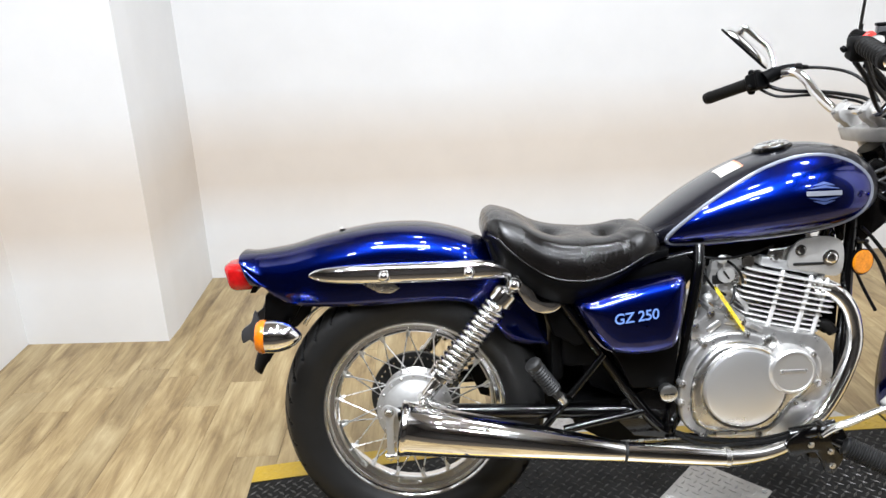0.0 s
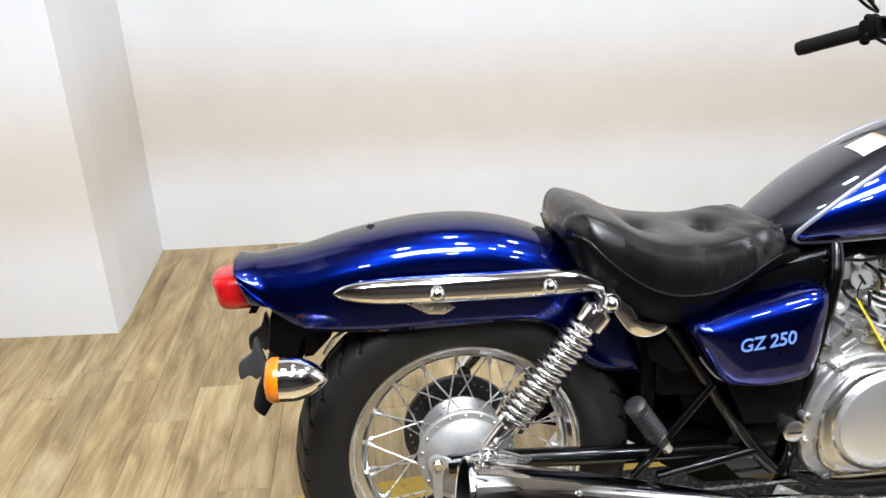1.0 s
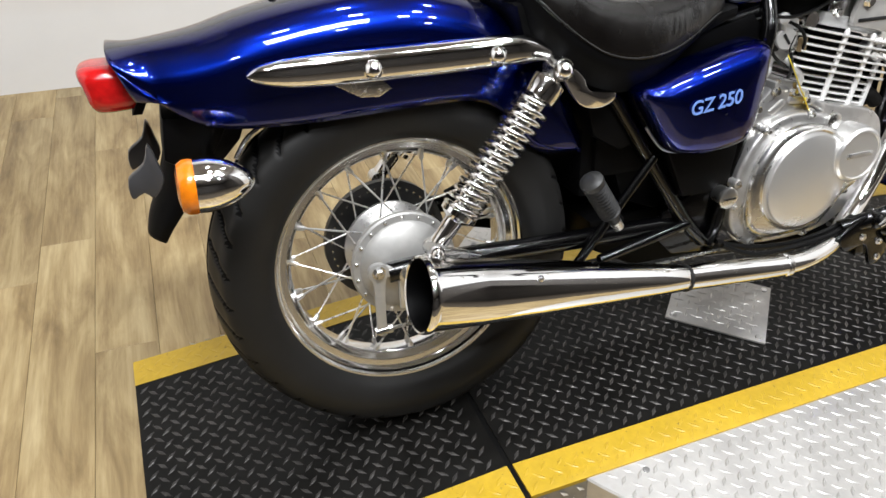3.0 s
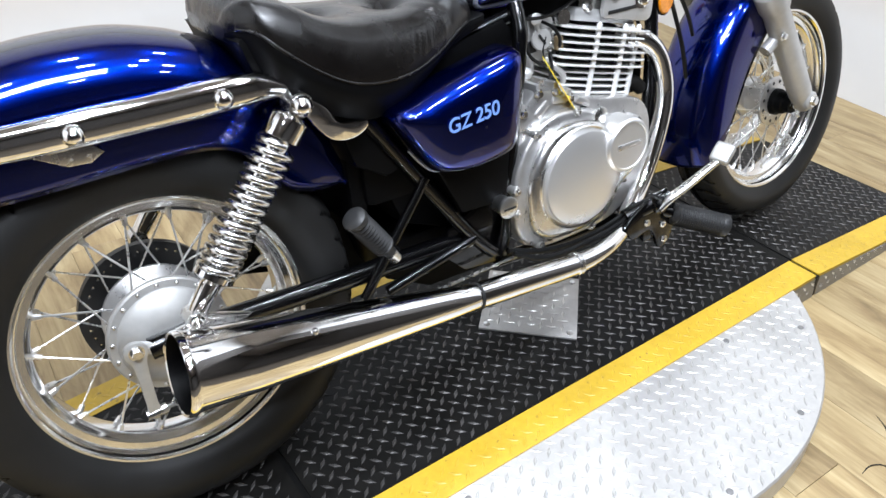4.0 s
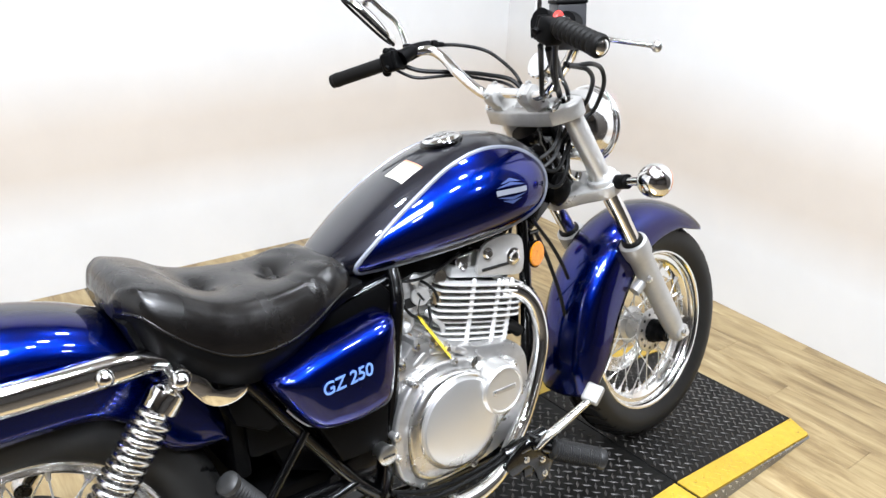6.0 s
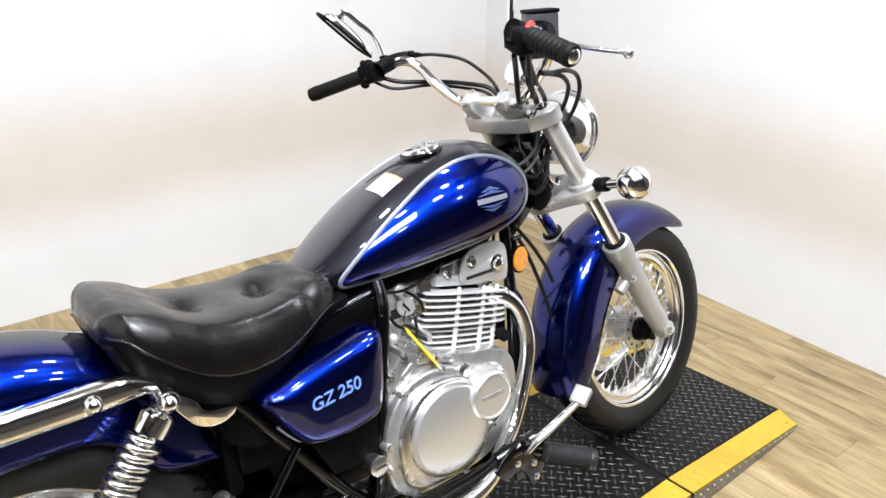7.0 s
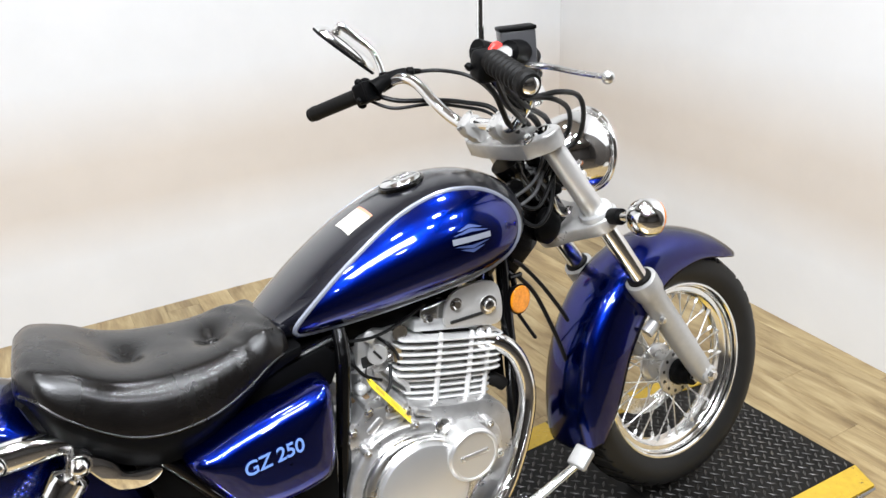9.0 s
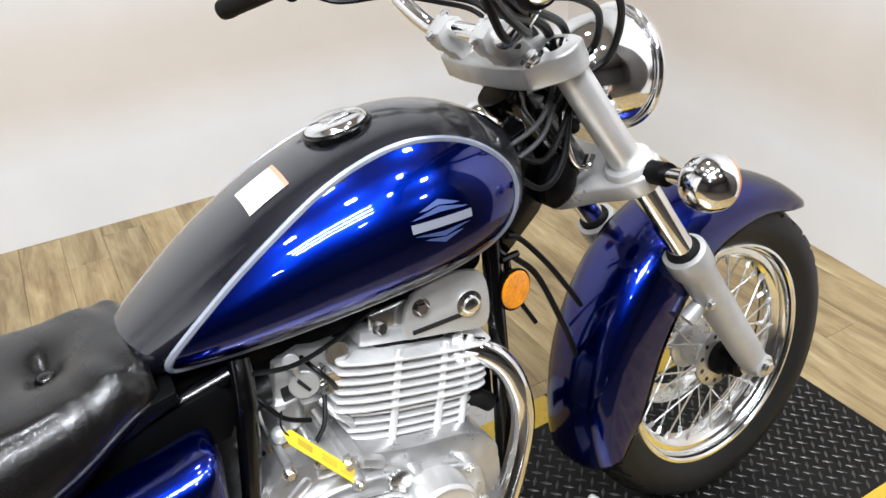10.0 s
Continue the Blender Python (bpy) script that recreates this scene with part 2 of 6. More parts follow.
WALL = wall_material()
WOOD = wood_material()
# Unseen hall floor and walls (HALL), darkened so the bike reflects less light.
DARKENED_FLOOR = rough_noise(mottle(mat("darkened_hall_floor", (0.06, 0.048, 0.035), 0.5, spec=0.3), (0.06, 0.048, 0.035), 3, 0.3), 4, 0.4, 0.6)
GROUT = mottle(mat("subfloor", (0.2, 0.15, 0.1), 0.8), (0.2, 0.15, 0.1))
CEIL = mottle(mat("ceiling_paint", (0.34, 0.30, 0.26), 0.8), (0.34, 0.30, 0.26), 3)
HALL = mottle(mat("unseen_hall_wall", (0.055, 0.047, 0.04), 0.7), (0.055, 0.047, 0.04), 2, 0.3)
LAMP_BODY = mat("lamp_body", (0.8, 0.8, 0.8), 0.5)


# ---- mesh helpers ----
class Shape:
    """Vertices and faces to be joined into one mesh."""

    def __init__(self):
        self.v, self.f, self.mi = [], [], []

    def add(self, verts, faces, mi=0, m=None):
        n = len(self.v)
        self.v += [tuple(m @ Vector(p)) if m else tuple(p) for p in verts]
        self.f += [tuple(i + n for i in f) for f in faces]
        self.mi += [mi] * len(faces)
        return self

    def merge(self, other, m=None):
        n = len(self.v)
        self.v += [tuple(m @ Vector(p)) if m else tuple(p) for p in other.v]
        self.f += [tuple(i + n for i in f) for f in other.f]
        self.mi += other.mi
        return self

    def mirrored(self):
        o = Shape()
        o.v = [(x, -y, z) for x, y, z in self.v]
        o.f = [tuple(reversed(f)) for f in self.f]
        o.mi = list(self.mi)
        return o


def to_mesh(name, shape, mats, smooth=35.0):
    me = bpy.data.meshes.new(name)
    me.from_pydata(shape.v, [], shape.f)
    for m in mats if isinstance(mats, (list, tuple)) else [mats]:
        me.materials.append(m)
    me.polygons.foreach_set("material_index", shape.mi)
    bm = bmesh.new()
    bm.from_mesh(me)
    bmesh.ops.recalc_face_normals(bm, faces=bm.faces)
    bm.to_mesh(me)
    bm.free()
    if smooth:
        me.polygons.foreach_set("use_smooth", [True] * len(me.polygons))
        me.set_sharp_from_angle(angle=radians(smooth))
    return me


def part(name, shape, mats, parent=None, label="", m=None, smooth=35.0):
    me = shape if isinstance(shape, bpy.types.Mesh) else to_mesh(name, shape, mats, smooth)
    ob = new(name, me)
    if parent:
        ob.parent = parent
    if m is not None:
        ob.matrix_basis = m
    if label:
        tagged(ob, label)
    return ob


def spline(points, per=6, closed=False):
    """A Catmull-Rom curve through points."""
    p = np.array(points, float)
    n = len(p)
    out = []
    for i in range(n if closed else n - 1):
        a, b, c, d = (p[(i + k) % n] if closed else p[min(max(i + k, 0), n - 1)] for k in (-1, 0, 1, 2))
        for t in np.arange(per) / per:
            out.append(0.5 * (2 * b + (c - a) * t + (2 * a - 5 * b + 4 * c - d) * t * t + (3 * b - a - 3 * c + d) * t**3))
    if not closed:
        out.append(p[-1])
    return np.array(out)


def tube(points, r, seg=12, per=6, closed=False, caps=True, flat=1.0):
    """A round bar along a smoothed path; r is one radius, or one for each point."""
    radii = np.full(len(points), r, float) if np.isscalar(r) else np.array(r, float)
    full = spline(np.c_[np.array(points, float), radii], per, closed)
    p, rr = full[:, :3], np.maximum(full[:, 3], 1e-4)
    n = len(p)
    tang = np.array([p[(i + 1) % n] - p[i - 1] if closed else p[min(i + 1, n - 1)] - p[max(i - 1, 0)] for i in range(n)])
    tang /= np.linalg.norm(tang, axis=1)[:, None] + 1e-12
    up = Vector((0, 0, 1)) if abs(tang[0][2]) < 0.9 else Vector((1, 0, 0))
    side = Vector(tang[0]).cross(up).normalized()
    s = Shape()
    rings = []
    for i in range(n):
        t = Vector(tang[i])
        side = (side - t * side.dot(t)).normalized()
        other = t.cross(side)
        rings.append([tuple(Vector(p[i]) + (side * math.cos(a) + other * math.sin(a) * flat) * rr[i]) for a in np.arange(seg) * 2 * math.pi / seg])
    verts = [v for ring in rings for v in ring]
    faces = []
    for i in range(n if closed else n - 1):
        j = (i + 1) % n
        for k in range(seg):
            l = (k + 1) % seg
            faces.append((i * seg + k, i * seg + l, j * seg + l, j * seg + k))
    if caps and not closed:
        faces += [tuple(range(seg))[::-1], tuple((n - 1) * seg + k for k in range(seg))]
    return s.add(verts, faces)


def rod(a, b, r, seg=12, r2=None):
    return tube([a, b], [r, r if r2 is None else r2], seg, 1)


def frame_to(origin, axis, up=(0, 0, 1)):
    """A matrix whose z points along axis."""
    z = Vector(axis).normalized()
    u = Vector(up) if abs(z.dot(Vector(up))) < 0.95 else Vector((1, 0, 0))
    x = u.cross(z).normalized()
    y = z.cross(x)
    return Matrix.Translation(origin) @ Matrix((x, y, z)).transposed().to_4x4()


def lathe(profile, origin, axis, seg=32, smooth_per=0, cap=True, stretch=(1, 1)):
    """Turns (along, radius) pairs round an axis."""
    prof = spline(profile, smooth_per) if smooth_per else np.array(profile, float)
    m = frame_to(origin, axis)
    verts, faces = [], []
    for a, r in prof:
        for k in range(seg):
            an = 2 * math.pi * k / seg
            verts.append(m @ Vector((max(r, 1e-5) * math.cos(an) * stretch[0], max(r, 1e-5) * math.sin(an) * stretch[1], a)))
    for i in range(len(prof) - 1):
        for k in range(seg):
            l = (k + 1) % seg
            faces.append((i * seg + k, i * seg + l, (i + 1) * seg + l, (i + 1) * seg + k))
    if cap:
        n = len(prof) - 1
        faces += [tuple(range(seg))[::-1], tuple(n * seg + k for k in range(seg))]
    return Shape().add([tuple(v) for v in verts], faces)


def sheet(grid, close_u=False, close_v=False, mi=None):
    """A skin over a grid of points, n by m by 3."""
    g = np.array(grid, float)
    n, k = g.shape[:2]
    faces = []
    for i in range(n if close_u else n - 1):
        for j in range(k if close_v else k - 1):
            a, b = (i + 1) % n, (j + 1) % k
            faces.append((i * k + j, a * k + j, a * k + b, i * k + b))
    return Shape().add([tuple(p) for p in g.reshape(-1, 3)], faces)


def box(c, size, bevel=0.002, m=None, seg=2):
    bm = bmesh.new()
    bmesh.ops.create_cube(bm, size=1.0, matrix=Matrix.Translation(c) @ Matrix.Diagonal((*size, 1)))
    if bevel:
        bmesh.ops.bevel(bm, geom=bm.edges[:], offset=bevel, segments=seg, affect="EDGES", profile=0.5)
    return from_bm(bm, m)


def from_bm(bm, m=None):
    bm.verts.index_update()
    s = Shape().add([tuple(v.co) for v in bm.verts], [tuple(v.index for v in f.verts) for f in bm.faces], 0, m)
    bm.free()
    return s


def slab(outline, lo, hi, plane="xz", bevel=0.003, seg=2, m=None):
    """A plate of the given outline, from lo to hi across its plane."""
    bm = bmesh.new()
    at = {"xz": lambda a, b, c: (a, c, b), "xy": lambda a, b, c: (a, b, c), "yz": lambda a, b, c: (c, a, b)}[plane]
    low = [bm.verts.new(at(a, b, lo)) for a, b in outline]
    high = [bm.verts.new(at(a, b, hi)) for a, b in outline]
    bm.faces.new(low)
    bm.faces.new(high)
    n = len(outline)
    for i in range(n):
        bm.faces.new((low[i], low[(i + 1) % n], high[(i + 1) % n], high[i]))
    bmesh.ops.recalc_face_normals(bm, faces=bm.faces)
    if bevel:
        rim = [e for e in bm.edges if e.verts[0] in low and e.verts[1] in low or e.verts[0] in high and e.verts[1] in high]
        bmesh.ops.bevel(bm, geom=rim, offset=bevel, segments=seg, affect="EDGES", profile=0.5)
    return from_bm(bm, m)


def interp(x, table, col):
    xs = [row[0] for row in table]
    return float(np.interp(x, xs, [row[col] for row in table]))


def smooth_table(table, per=8):
    return [tuple(r) for r in spline(table, per)]


def bolt(c, axis, r=0.007, h=0.005):
    """A hexagon head with a washer and a rounded top."""
    s = lathe([(0, r * 1.35), (0.0012, r * 1.35)], c, axis, 16)
    return s.merge(lathe([(0.001, r), (h * 0.8, r), (h, r * 0.8)], c, axis, 6))


def dome(c, axis, r, h, seg=20):
    return lathe([(0, r), (h * 0.25, r * 0.97), (h * 0.6, r * 0.8), (h * 0.87, r * 0.48), (h, r * 0.08)], c, axis, seg)


def ball(c, r, axis=(0, 0, 1), seg=24, squash=1.0):
    return lathe([(-r * squash * math.cos(a), r * math.sin(a)) for a in np.linspace(0.05, math.pi - 0.05, 14)], c, axis, seg)


def ring_path(c, r, axis, n=24):
    m = frame_to(c, axis)
    return [tuple(m @ Vector((r * math.cos(a), r * math.sin(a), 0))) for a in np.arange(n) * 2 * math.pi / n]


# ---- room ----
def wall(name, a, b, thick=0.12, height=CEILING - FLOOR, label="white painted showroom wall, lamp flicker band painted in beige", paint=WALL):
    """A wall from a to b on the plan; its body lies to the right of that way."""
    d = Vector((b[0] - a[0], b[1] - a[1], 0)).normalized()
    n = Vector((d.y, -d.x, 0)) * thick
    pts = [(a[0], a[1]), (b[0], b[1]), (b[0] + n.x, b[1] + n.y), (a[0] + n.x, a[1] + n.y)]
    s = slab(pts, FLOOR - 0.02, FLOOR + height, "xy", 0)
    return tagged(part(name, s, paint, smooth=0), label, "wall", kind="structure")


WEST, SOUTH = -3.2, -5.2
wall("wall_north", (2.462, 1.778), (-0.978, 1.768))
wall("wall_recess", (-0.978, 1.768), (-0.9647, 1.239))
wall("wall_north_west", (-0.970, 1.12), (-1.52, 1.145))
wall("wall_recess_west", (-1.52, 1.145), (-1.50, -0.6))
wall("wall_step", (-1.50, -0.6), (WEST, -0.6), label="unseen hall wall, dark brown to deepen reflections", paint=HALL)
wall("wall_west", (WEST, -0.6), (WEST, SOUTH), label="unseen hall wall, dark brown to deepen reflections", paint=HALL)
wall("wall_south", (WEST, SOUTH), (3.3, SOUTH), label="unseen hall wall, dark brown to deepen reflections", paint=HALL)
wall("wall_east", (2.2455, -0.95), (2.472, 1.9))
wall("wall_east_end", (2.182, -1.75), (2.2455, -0.95), label="unseen hall wall, dark brown to deepen reflections", paint=HALL)
wall("wall_south_east", (3.3, -1.75), (2.182, -1.75), label="unseen hall wall, dark brown to deepen reflections", paint=HALL)
wall("wall_far_east", (3.3, SOUTH), (3.3, -1.75), label="unseen hall wall, dark brown to deepen reflections", paint=HALL)

floor = tagged(part("floor", slab([(WEST - 0.2, SOUTH - 0.2), (3.5, SOUTH - 0.2), (3.5, 2.0), (WEST - 0.2, 2.0)], FLOOR - 0.08, FLOOR - 0.004, "xy", 0), GROUT, smooth=0),
               "light brown wood plank floor with knots and worn boards", "floor", kind="structure")
ceiling = tagged(part("ceiling", slab([(WEST - 0.2, SOUTH - 0.2), (3.5, SOUTH - 0.2), (3.5, 2.0), (WEST - 0.2, 2.0)], CEILING, CEILING + 0.1, "xy", 0), CEIL, smooth=0),
                 "plain warm grey ceiling over the showroom", "ceiling", kind="structure")
for lx, ly in TUBES:
    tagged(part("tube_fixture", box((lx, ly, CEILING - 0.035), (1.26, 0.18, 0.066), 0.01), LAMP_BODY), "white tube light fixture on the ceiling", "ceiling light", "ceiling tubes")
for lx, ly in SPOTS:
    tagged(part("spot_fixture", lathe([(0, 0.05), (-0.03, 0.06), (-0.07, 0.13)], (lx, ly, CEILING), (0, 0, 1), 24), LAMP_BODY), "round white ceiling spot fixture", "ceiling light", "ceiling spots")


# ---- turntable and ramps ----
TURN_X, TURN_R = 0.718, 0.582
REAR_X, SEAM_R, SEAM_F, FRONT_X = -0.452, 0.113, 1.303, 1.862
IN_Y, OUT_Y, LOW = 0.230, 0.298, -0.05


def deck_z(x):
    """The height of the strip's top along its length: level between the seams, falling to both ends."""
    if x < SEAM_R:
        return LOW * (SEAM_R - x) / (SEAM_R - REAR_X)
    if x > SEAM_F:
        return LOW * (x - SEAM_F) / (FRONT_X - SEAM_F)
    return 0.0


def lugs(inside, x0, x1, y0, y1, z_of, pitch=0.0305, long=0.0125, wide=0.0036, high=0.0016):
    """Raised bars of tread plate, turned this way and that by turns."""
    s = Shape()
    for i in range(int((x1 - x0) / pitch) + 2):
        for j in range(int((y1 - y0) / pitch) + 2):
            for k in (0, 1):
                cx, cy = x0 + (i + 0.5 * k) * pitch, y0 + (j + 0.5 * k) * pitch
                if not inside(cx, cy):
                    continue
                a = radians(45 if k else -45)
                c, sn = math.cos(a), math.sin(a)

                def at(u, v, h):
                    px, py = cx + u * c - v * sn, cy + u * sn + v * c
                    return (px, py, z_of(px) + h)

                verts = [at(-long, 0, 0), at(0, -wide, 0), at(long, 0, 0), at(0, wide, 0), at(-long * 0.55, 0, high), at(long * 0.55, 0, high), at(0, -wide * 0.4, high), at(0, wide * 0.4, high)]
                s.add(verts, [(0, 1, 6, 4), (1, 2, 5, 6), (2, 3, 7, 5), (3, 0, 4, 7), (4, 6, 5, 7)])
    return s


def strip_piece(x0, x1, y0, y1, top=0.0):
    """A length of the strip, with its sides down to the floor."""
    pts = [(x0, y0), (x1, y0), (x1, y1), (x0, y1)]
    s = Shape()
    verts = [(x, y, deck_z(x) + top) for x, y in pts] + [(x, y, FLOOR) for x, y in pts]
    return s.add(verts, [(0, 1, 2, 3), (4, 5, 1, 0), (5, 6, 2, 1), (6, 7, 3, 2), (7, 4, 0, 3), (7, 6, 5, 4)])


turntable = tagged(new("display_turntable"), "round aluminium tread plate turntable with black and yellow wheel track", "turntable")
turntable.matrix_basis = pose(TURN_X, 0.012, FLOOR, 0, 0, 1.5)
TT = Matrix.Translation((-TURN_X, 0, -FLOOR))
disc = part("disc", lathe([(FLOOR + 0.001, TURN_R), (-0.0045, TURN_R), (-0.0015, TURN_R - 0.003), (-0.0015, 0.0)], (TURN_X, 0, 0), (0, 0, 1), 96), ALU_PLATE, turntable, "bright aluminium tread plate disc", TT, 20)
on_disc = lambda x, y: (x - TURN_X) ** 2 + y * y < (TURN_R - 0.013) ** 2 and abs(y) > OUT_Y + 0.004
tagged(part("disc_tread", lugs(on_disc, TURN_X - TURN_R, TURN_X + TURN_R, -TURN_R, TURN_R, lambda x: -0.0015), ALU_PLATE, disc, smooth=0), "raised tread bars of the plate", kind="stuff")
for k in range(14):
    an = radians(-172 + k * 25.7)
    px, py = TURN_X + (TURN_R - 0.03) * math.cos(an), (TURN_R - 0.03) * math.sin(an)
    if abs(py) > OUT_Y + 0.012:
        part("screw", lathe([(0, 0.0062), (0.0016, 0.0056), (0.0020, 0.0025)], (px, py, -0.0015), (0, 0, 1), 14), SIDE_ALU, disc)
for px in (0.32, 0.962):
    for sgn in (-1, 1):
        part("screw", lathe([(0, 0.0062), (0.0016, 0.0056), (0.0020, 0.0025)], (px, sgn * 0.318, -0.0015), (0, 0, 1), 14), SIDE_ALU, disc)

SPANS = [("ramp", REAR_X, SEAM_R - 0.006), ("track", SEAM_R + 0.004, SEAM_F - 0.004), ("ramp", SEAM_F + 0.006, FRONT_X)]
for name, x0, x1 in SPANS:
    owner = part(name, strip_piece(x0, x1, -IN_Y, IN_Y), STEEL_BLACK, turntable, "black tread plate track", TT, 0)
    within = lambda x, y, a=x0 + 0.012, b=x1 - 0.012: a < x < b and abs(y) < IN_Y - 0.011
    tagged(part("tread", lugs(within, x0, x1, -IN_Y, IN_Y, deck_z), LUG_BLACK, owner, smooth=0), "worn raised tread bars", kind="stuff")
    for sgn in (-1, 1):
        e0 = x0
        e1 = x1 - (0.035 if x1 == FRONT_X else 0)
        edge = strip_piece(e0, e1, sgn * IN_Y, sgn * OUT_Y, 0.0012)
        if x1 == FRONT_X:
            # the outer corner of the ramp's end is cut off at a slant
            edge.v = [(FRONT_X - 0.005, y, z) if abs(x - e1) < 1e-6 and abs(abs(y) - IN_Y) < 1e-6 else (x, y, z) for x, y, z in edge.v]
        band = part("yellow_edge", edge, YELLOW, owner, "yellow painted edge", smooth=0)
        inside = lambda x, y, a=e0 + 0.012, b=e1 - 0.01, q=sgn: a < x < b and IN_Y + 0.008 < q * y < OUT_Y - 0.008
        part("edge_tread", lugs(inside, x0, x1, min(sgn * IN_Y, sgn * OUT_Y), max(sgn * IN_Y, sgn * OUT_Y), lambda x: deck_z(x) + 0.0012, high=0.0008), YELLOW, band, smooth=0)
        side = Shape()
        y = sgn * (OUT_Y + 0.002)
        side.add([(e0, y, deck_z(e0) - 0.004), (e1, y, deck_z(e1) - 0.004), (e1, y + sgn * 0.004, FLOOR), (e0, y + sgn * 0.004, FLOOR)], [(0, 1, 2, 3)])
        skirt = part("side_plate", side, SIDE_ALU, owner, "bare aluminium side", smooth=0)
        sl = Shape()
        for k in range(int((e1 - e0) / 0.03)):
            for row, a in ((0, 40), (1, -40)):
                px = e0 + 0.015 + k * 0.03 + row * 0.015
                pz = FLOOR + (deck_z(px) - FLOOR) * (0.35 + 0.35 * row)
                if deck_z(px) - FLOOR < 0.014 or px > e1 - 0.01:
                    continue
                c, sn = math.cos(radians(a)) * 0.012, math.sin(radians(a)) * 0.012
                yy = y + sgn * 0.0035
                sl.add([(px - c, yy - sgn * 0.002, pz - sn), (px + sn * 0.3, yy, pz - c * 0.3), (px + c, yy - sgn * 0.002, pz + sn), (px - sn * 0.3, yy, pz + c * 0.3)], [(0, 1, 2, 3)])
        part("side_tread", sl, FIN_ALU, skirt, smooth=0)
for sx in (SEAM_R, SEAM_F):
    part("seam", box((sx, 0, -0.0285), (0.0115, 2 * OUT_Y + 0.008, 0.052), 0), HOSE, turntable, "", TT)

plate = part("center_plate", slab([(0.580, -0.006), (0.718, -0.146), (0.857, -0.006), (0.719, 0.134)], 0.0006, 0.005, "xy", 0.001), ALU_PLATE, turntable, "square aluminium tread plate cover", TT)
in_plate = lambda x, y: abs(x - 0.718) + abs(y + 0.006) < 0.126
tagged(part("plate_tread", lugs(in_plate, 0.58, 0.88, -0.15, 0.15, lambda x: 0.005), ALU_PLATE, plate, smooth=0), kind="stuff")
for px, py in ((0.600, -0.006), (0.718, -0.126), (0.837, -0.006), (0.719, 0.114)):
    part("screw", lathe([(0, 0.007), (0.0016, 0.0064), (0.002, 0.003)], (px, py, 0.005), (0, 0, 1), 14), CHROME_DULL, plate)

# ---- motorcycle ----
LEAN_LEFT = 8.0
bike = tagged(new("motorcycle"), "metallic blue cruiser motorcycle with chrome exhaust leaning on the turntable", "motorcycle")
bike.matrix_basis = pose(0, 0, -0.002, -LEAN_LEFT, 0, 0)
RAKE, STEER = 32.6, 3.5
AX = Vector((-math.sin(radians(RAKE)), 0, math.cos(radians(RAKE))))
FWD = Vector((math.cos(radians(RAKE)), 0, math.sin(radians(RAKE))))
PIVOT = Vector((1.045, 0, 0.85))
TURN_BARS = Matrix.Translation(PIVOT) @ Matrix.Rotation(radians(STEER), 4, AX) @ Matrix.Translation(-PIVOT)
REAR_AXLE, FRONT_AXLE = Vector((0, 0, 0.297)), Vector((1.418, 0, 0.2845))


# wheels
def tyre_shape(radius, width, bead, teeth, lean):
    """A tyre round the y axis with slanted grooves cut into its tread."""
    h = width / 2
    prof = spline([(-h * 0.62, bead - 0.006), (-h * 0.86, bead + 0.012), (-h, bead + (radius - bead) * 0.45), (-h * 0.9, bead + (radius - bead) * 0.76), (-h * 0.62, radius - 0.0105), (-h * 0.3, radius - 0.0022), (0, radius),
                   (h * 0.3, radius - 0.0022), (h * 0.62, radius - 0.0105), (h * 0.9, bead + (radius - bead) * 0.76), (h, bead + (radius - bead) * 0.45), (h * 0.86, bead + 0.012), (h * 0.62, bead - 0.006)], 5)
    seg = 480
    pts = np.zeros((seg, len(prof), 3))
    deep = np.zeros((seg, len(prof)))
    for i in range(seg):
        th = 2 * math.pi * i / seg
        for j, (y, r) in enumerate(prof):
            q = abs(y) / h
            phase = (th * teeth / (2 * math.pi) + lean * q * q + (0.5 if y > 0 else 0)) % 1.0
            cut = 1.0 if 0.14 < q < 0.93 and r > bead + (radius - bead) * 0.70 and phase < 0.16 else 0.0
            cut = max(cut, 0.8 if 0.05 < q < 0.11 else 0.0)
            deep[i, j] = cut
            rr = r - 0.0036 * cut
            pts[i, j] = (rr * math.sin(th), y, rr * math.cos(th))
    skin = sheet(pts, close_u=True)
    n = len(prof)
    # groove faces take the second, blacker material: groove shade put into the colour
    skin.mi = [1 if deep[i, j] + deep[(i + 1) % seg, j] + deep[i, j + 1] + deep[(i + 1) % seg, j + 1] > 1.5 else 0 for i in range(seg) for j in range(n - 1)]
    return skin


def rim_shape(r, w):
    """A chromed steel rim: lips, drop centre and inner bed."""
    h = w / 2
    prof = [(-h, r - 0.007), (-h - 0.0035, r - 0.004), (-h - 0.004, r), (-h - 0.001, r + 0.0028), (-h + 0.003, r + 0.001), (-h + 0.0045, r - 0.004), (-h + 0.005, r - 0.0085), (-h + 0.0125, r - 0.0105), (-h + 0.0145, r - 0.0125), (-h + 0.0155, r - 0.0215), (-h + 0.019, r - 0.024), (-h * 0.42, r - 0.0258), (-h * 0.3, r - 0.031), (0, r - 0.033)]
    prof = prof + [(-a, b) for a, b in prof[-2::-1]]
    return lathe(prof, (0, 0, 0), (0, 1, 0), 96, cap=False)


def spoke_mesh(r0, r1, y0, y1, turn, thick=0.0016):
    a, b = Vector((0, y0, r0)), Vector((r1 * math.sin(turn), y1, r1 * math.cos(turn)))
    d = (b - a).normalized()
    s = tube([a, b], thick, 6, 1)
    s.merge(tube([b - d * 0.015, b - d * 0.002, b], [0.0036, 0.0046, 0.0062], 8, 1))
    return s


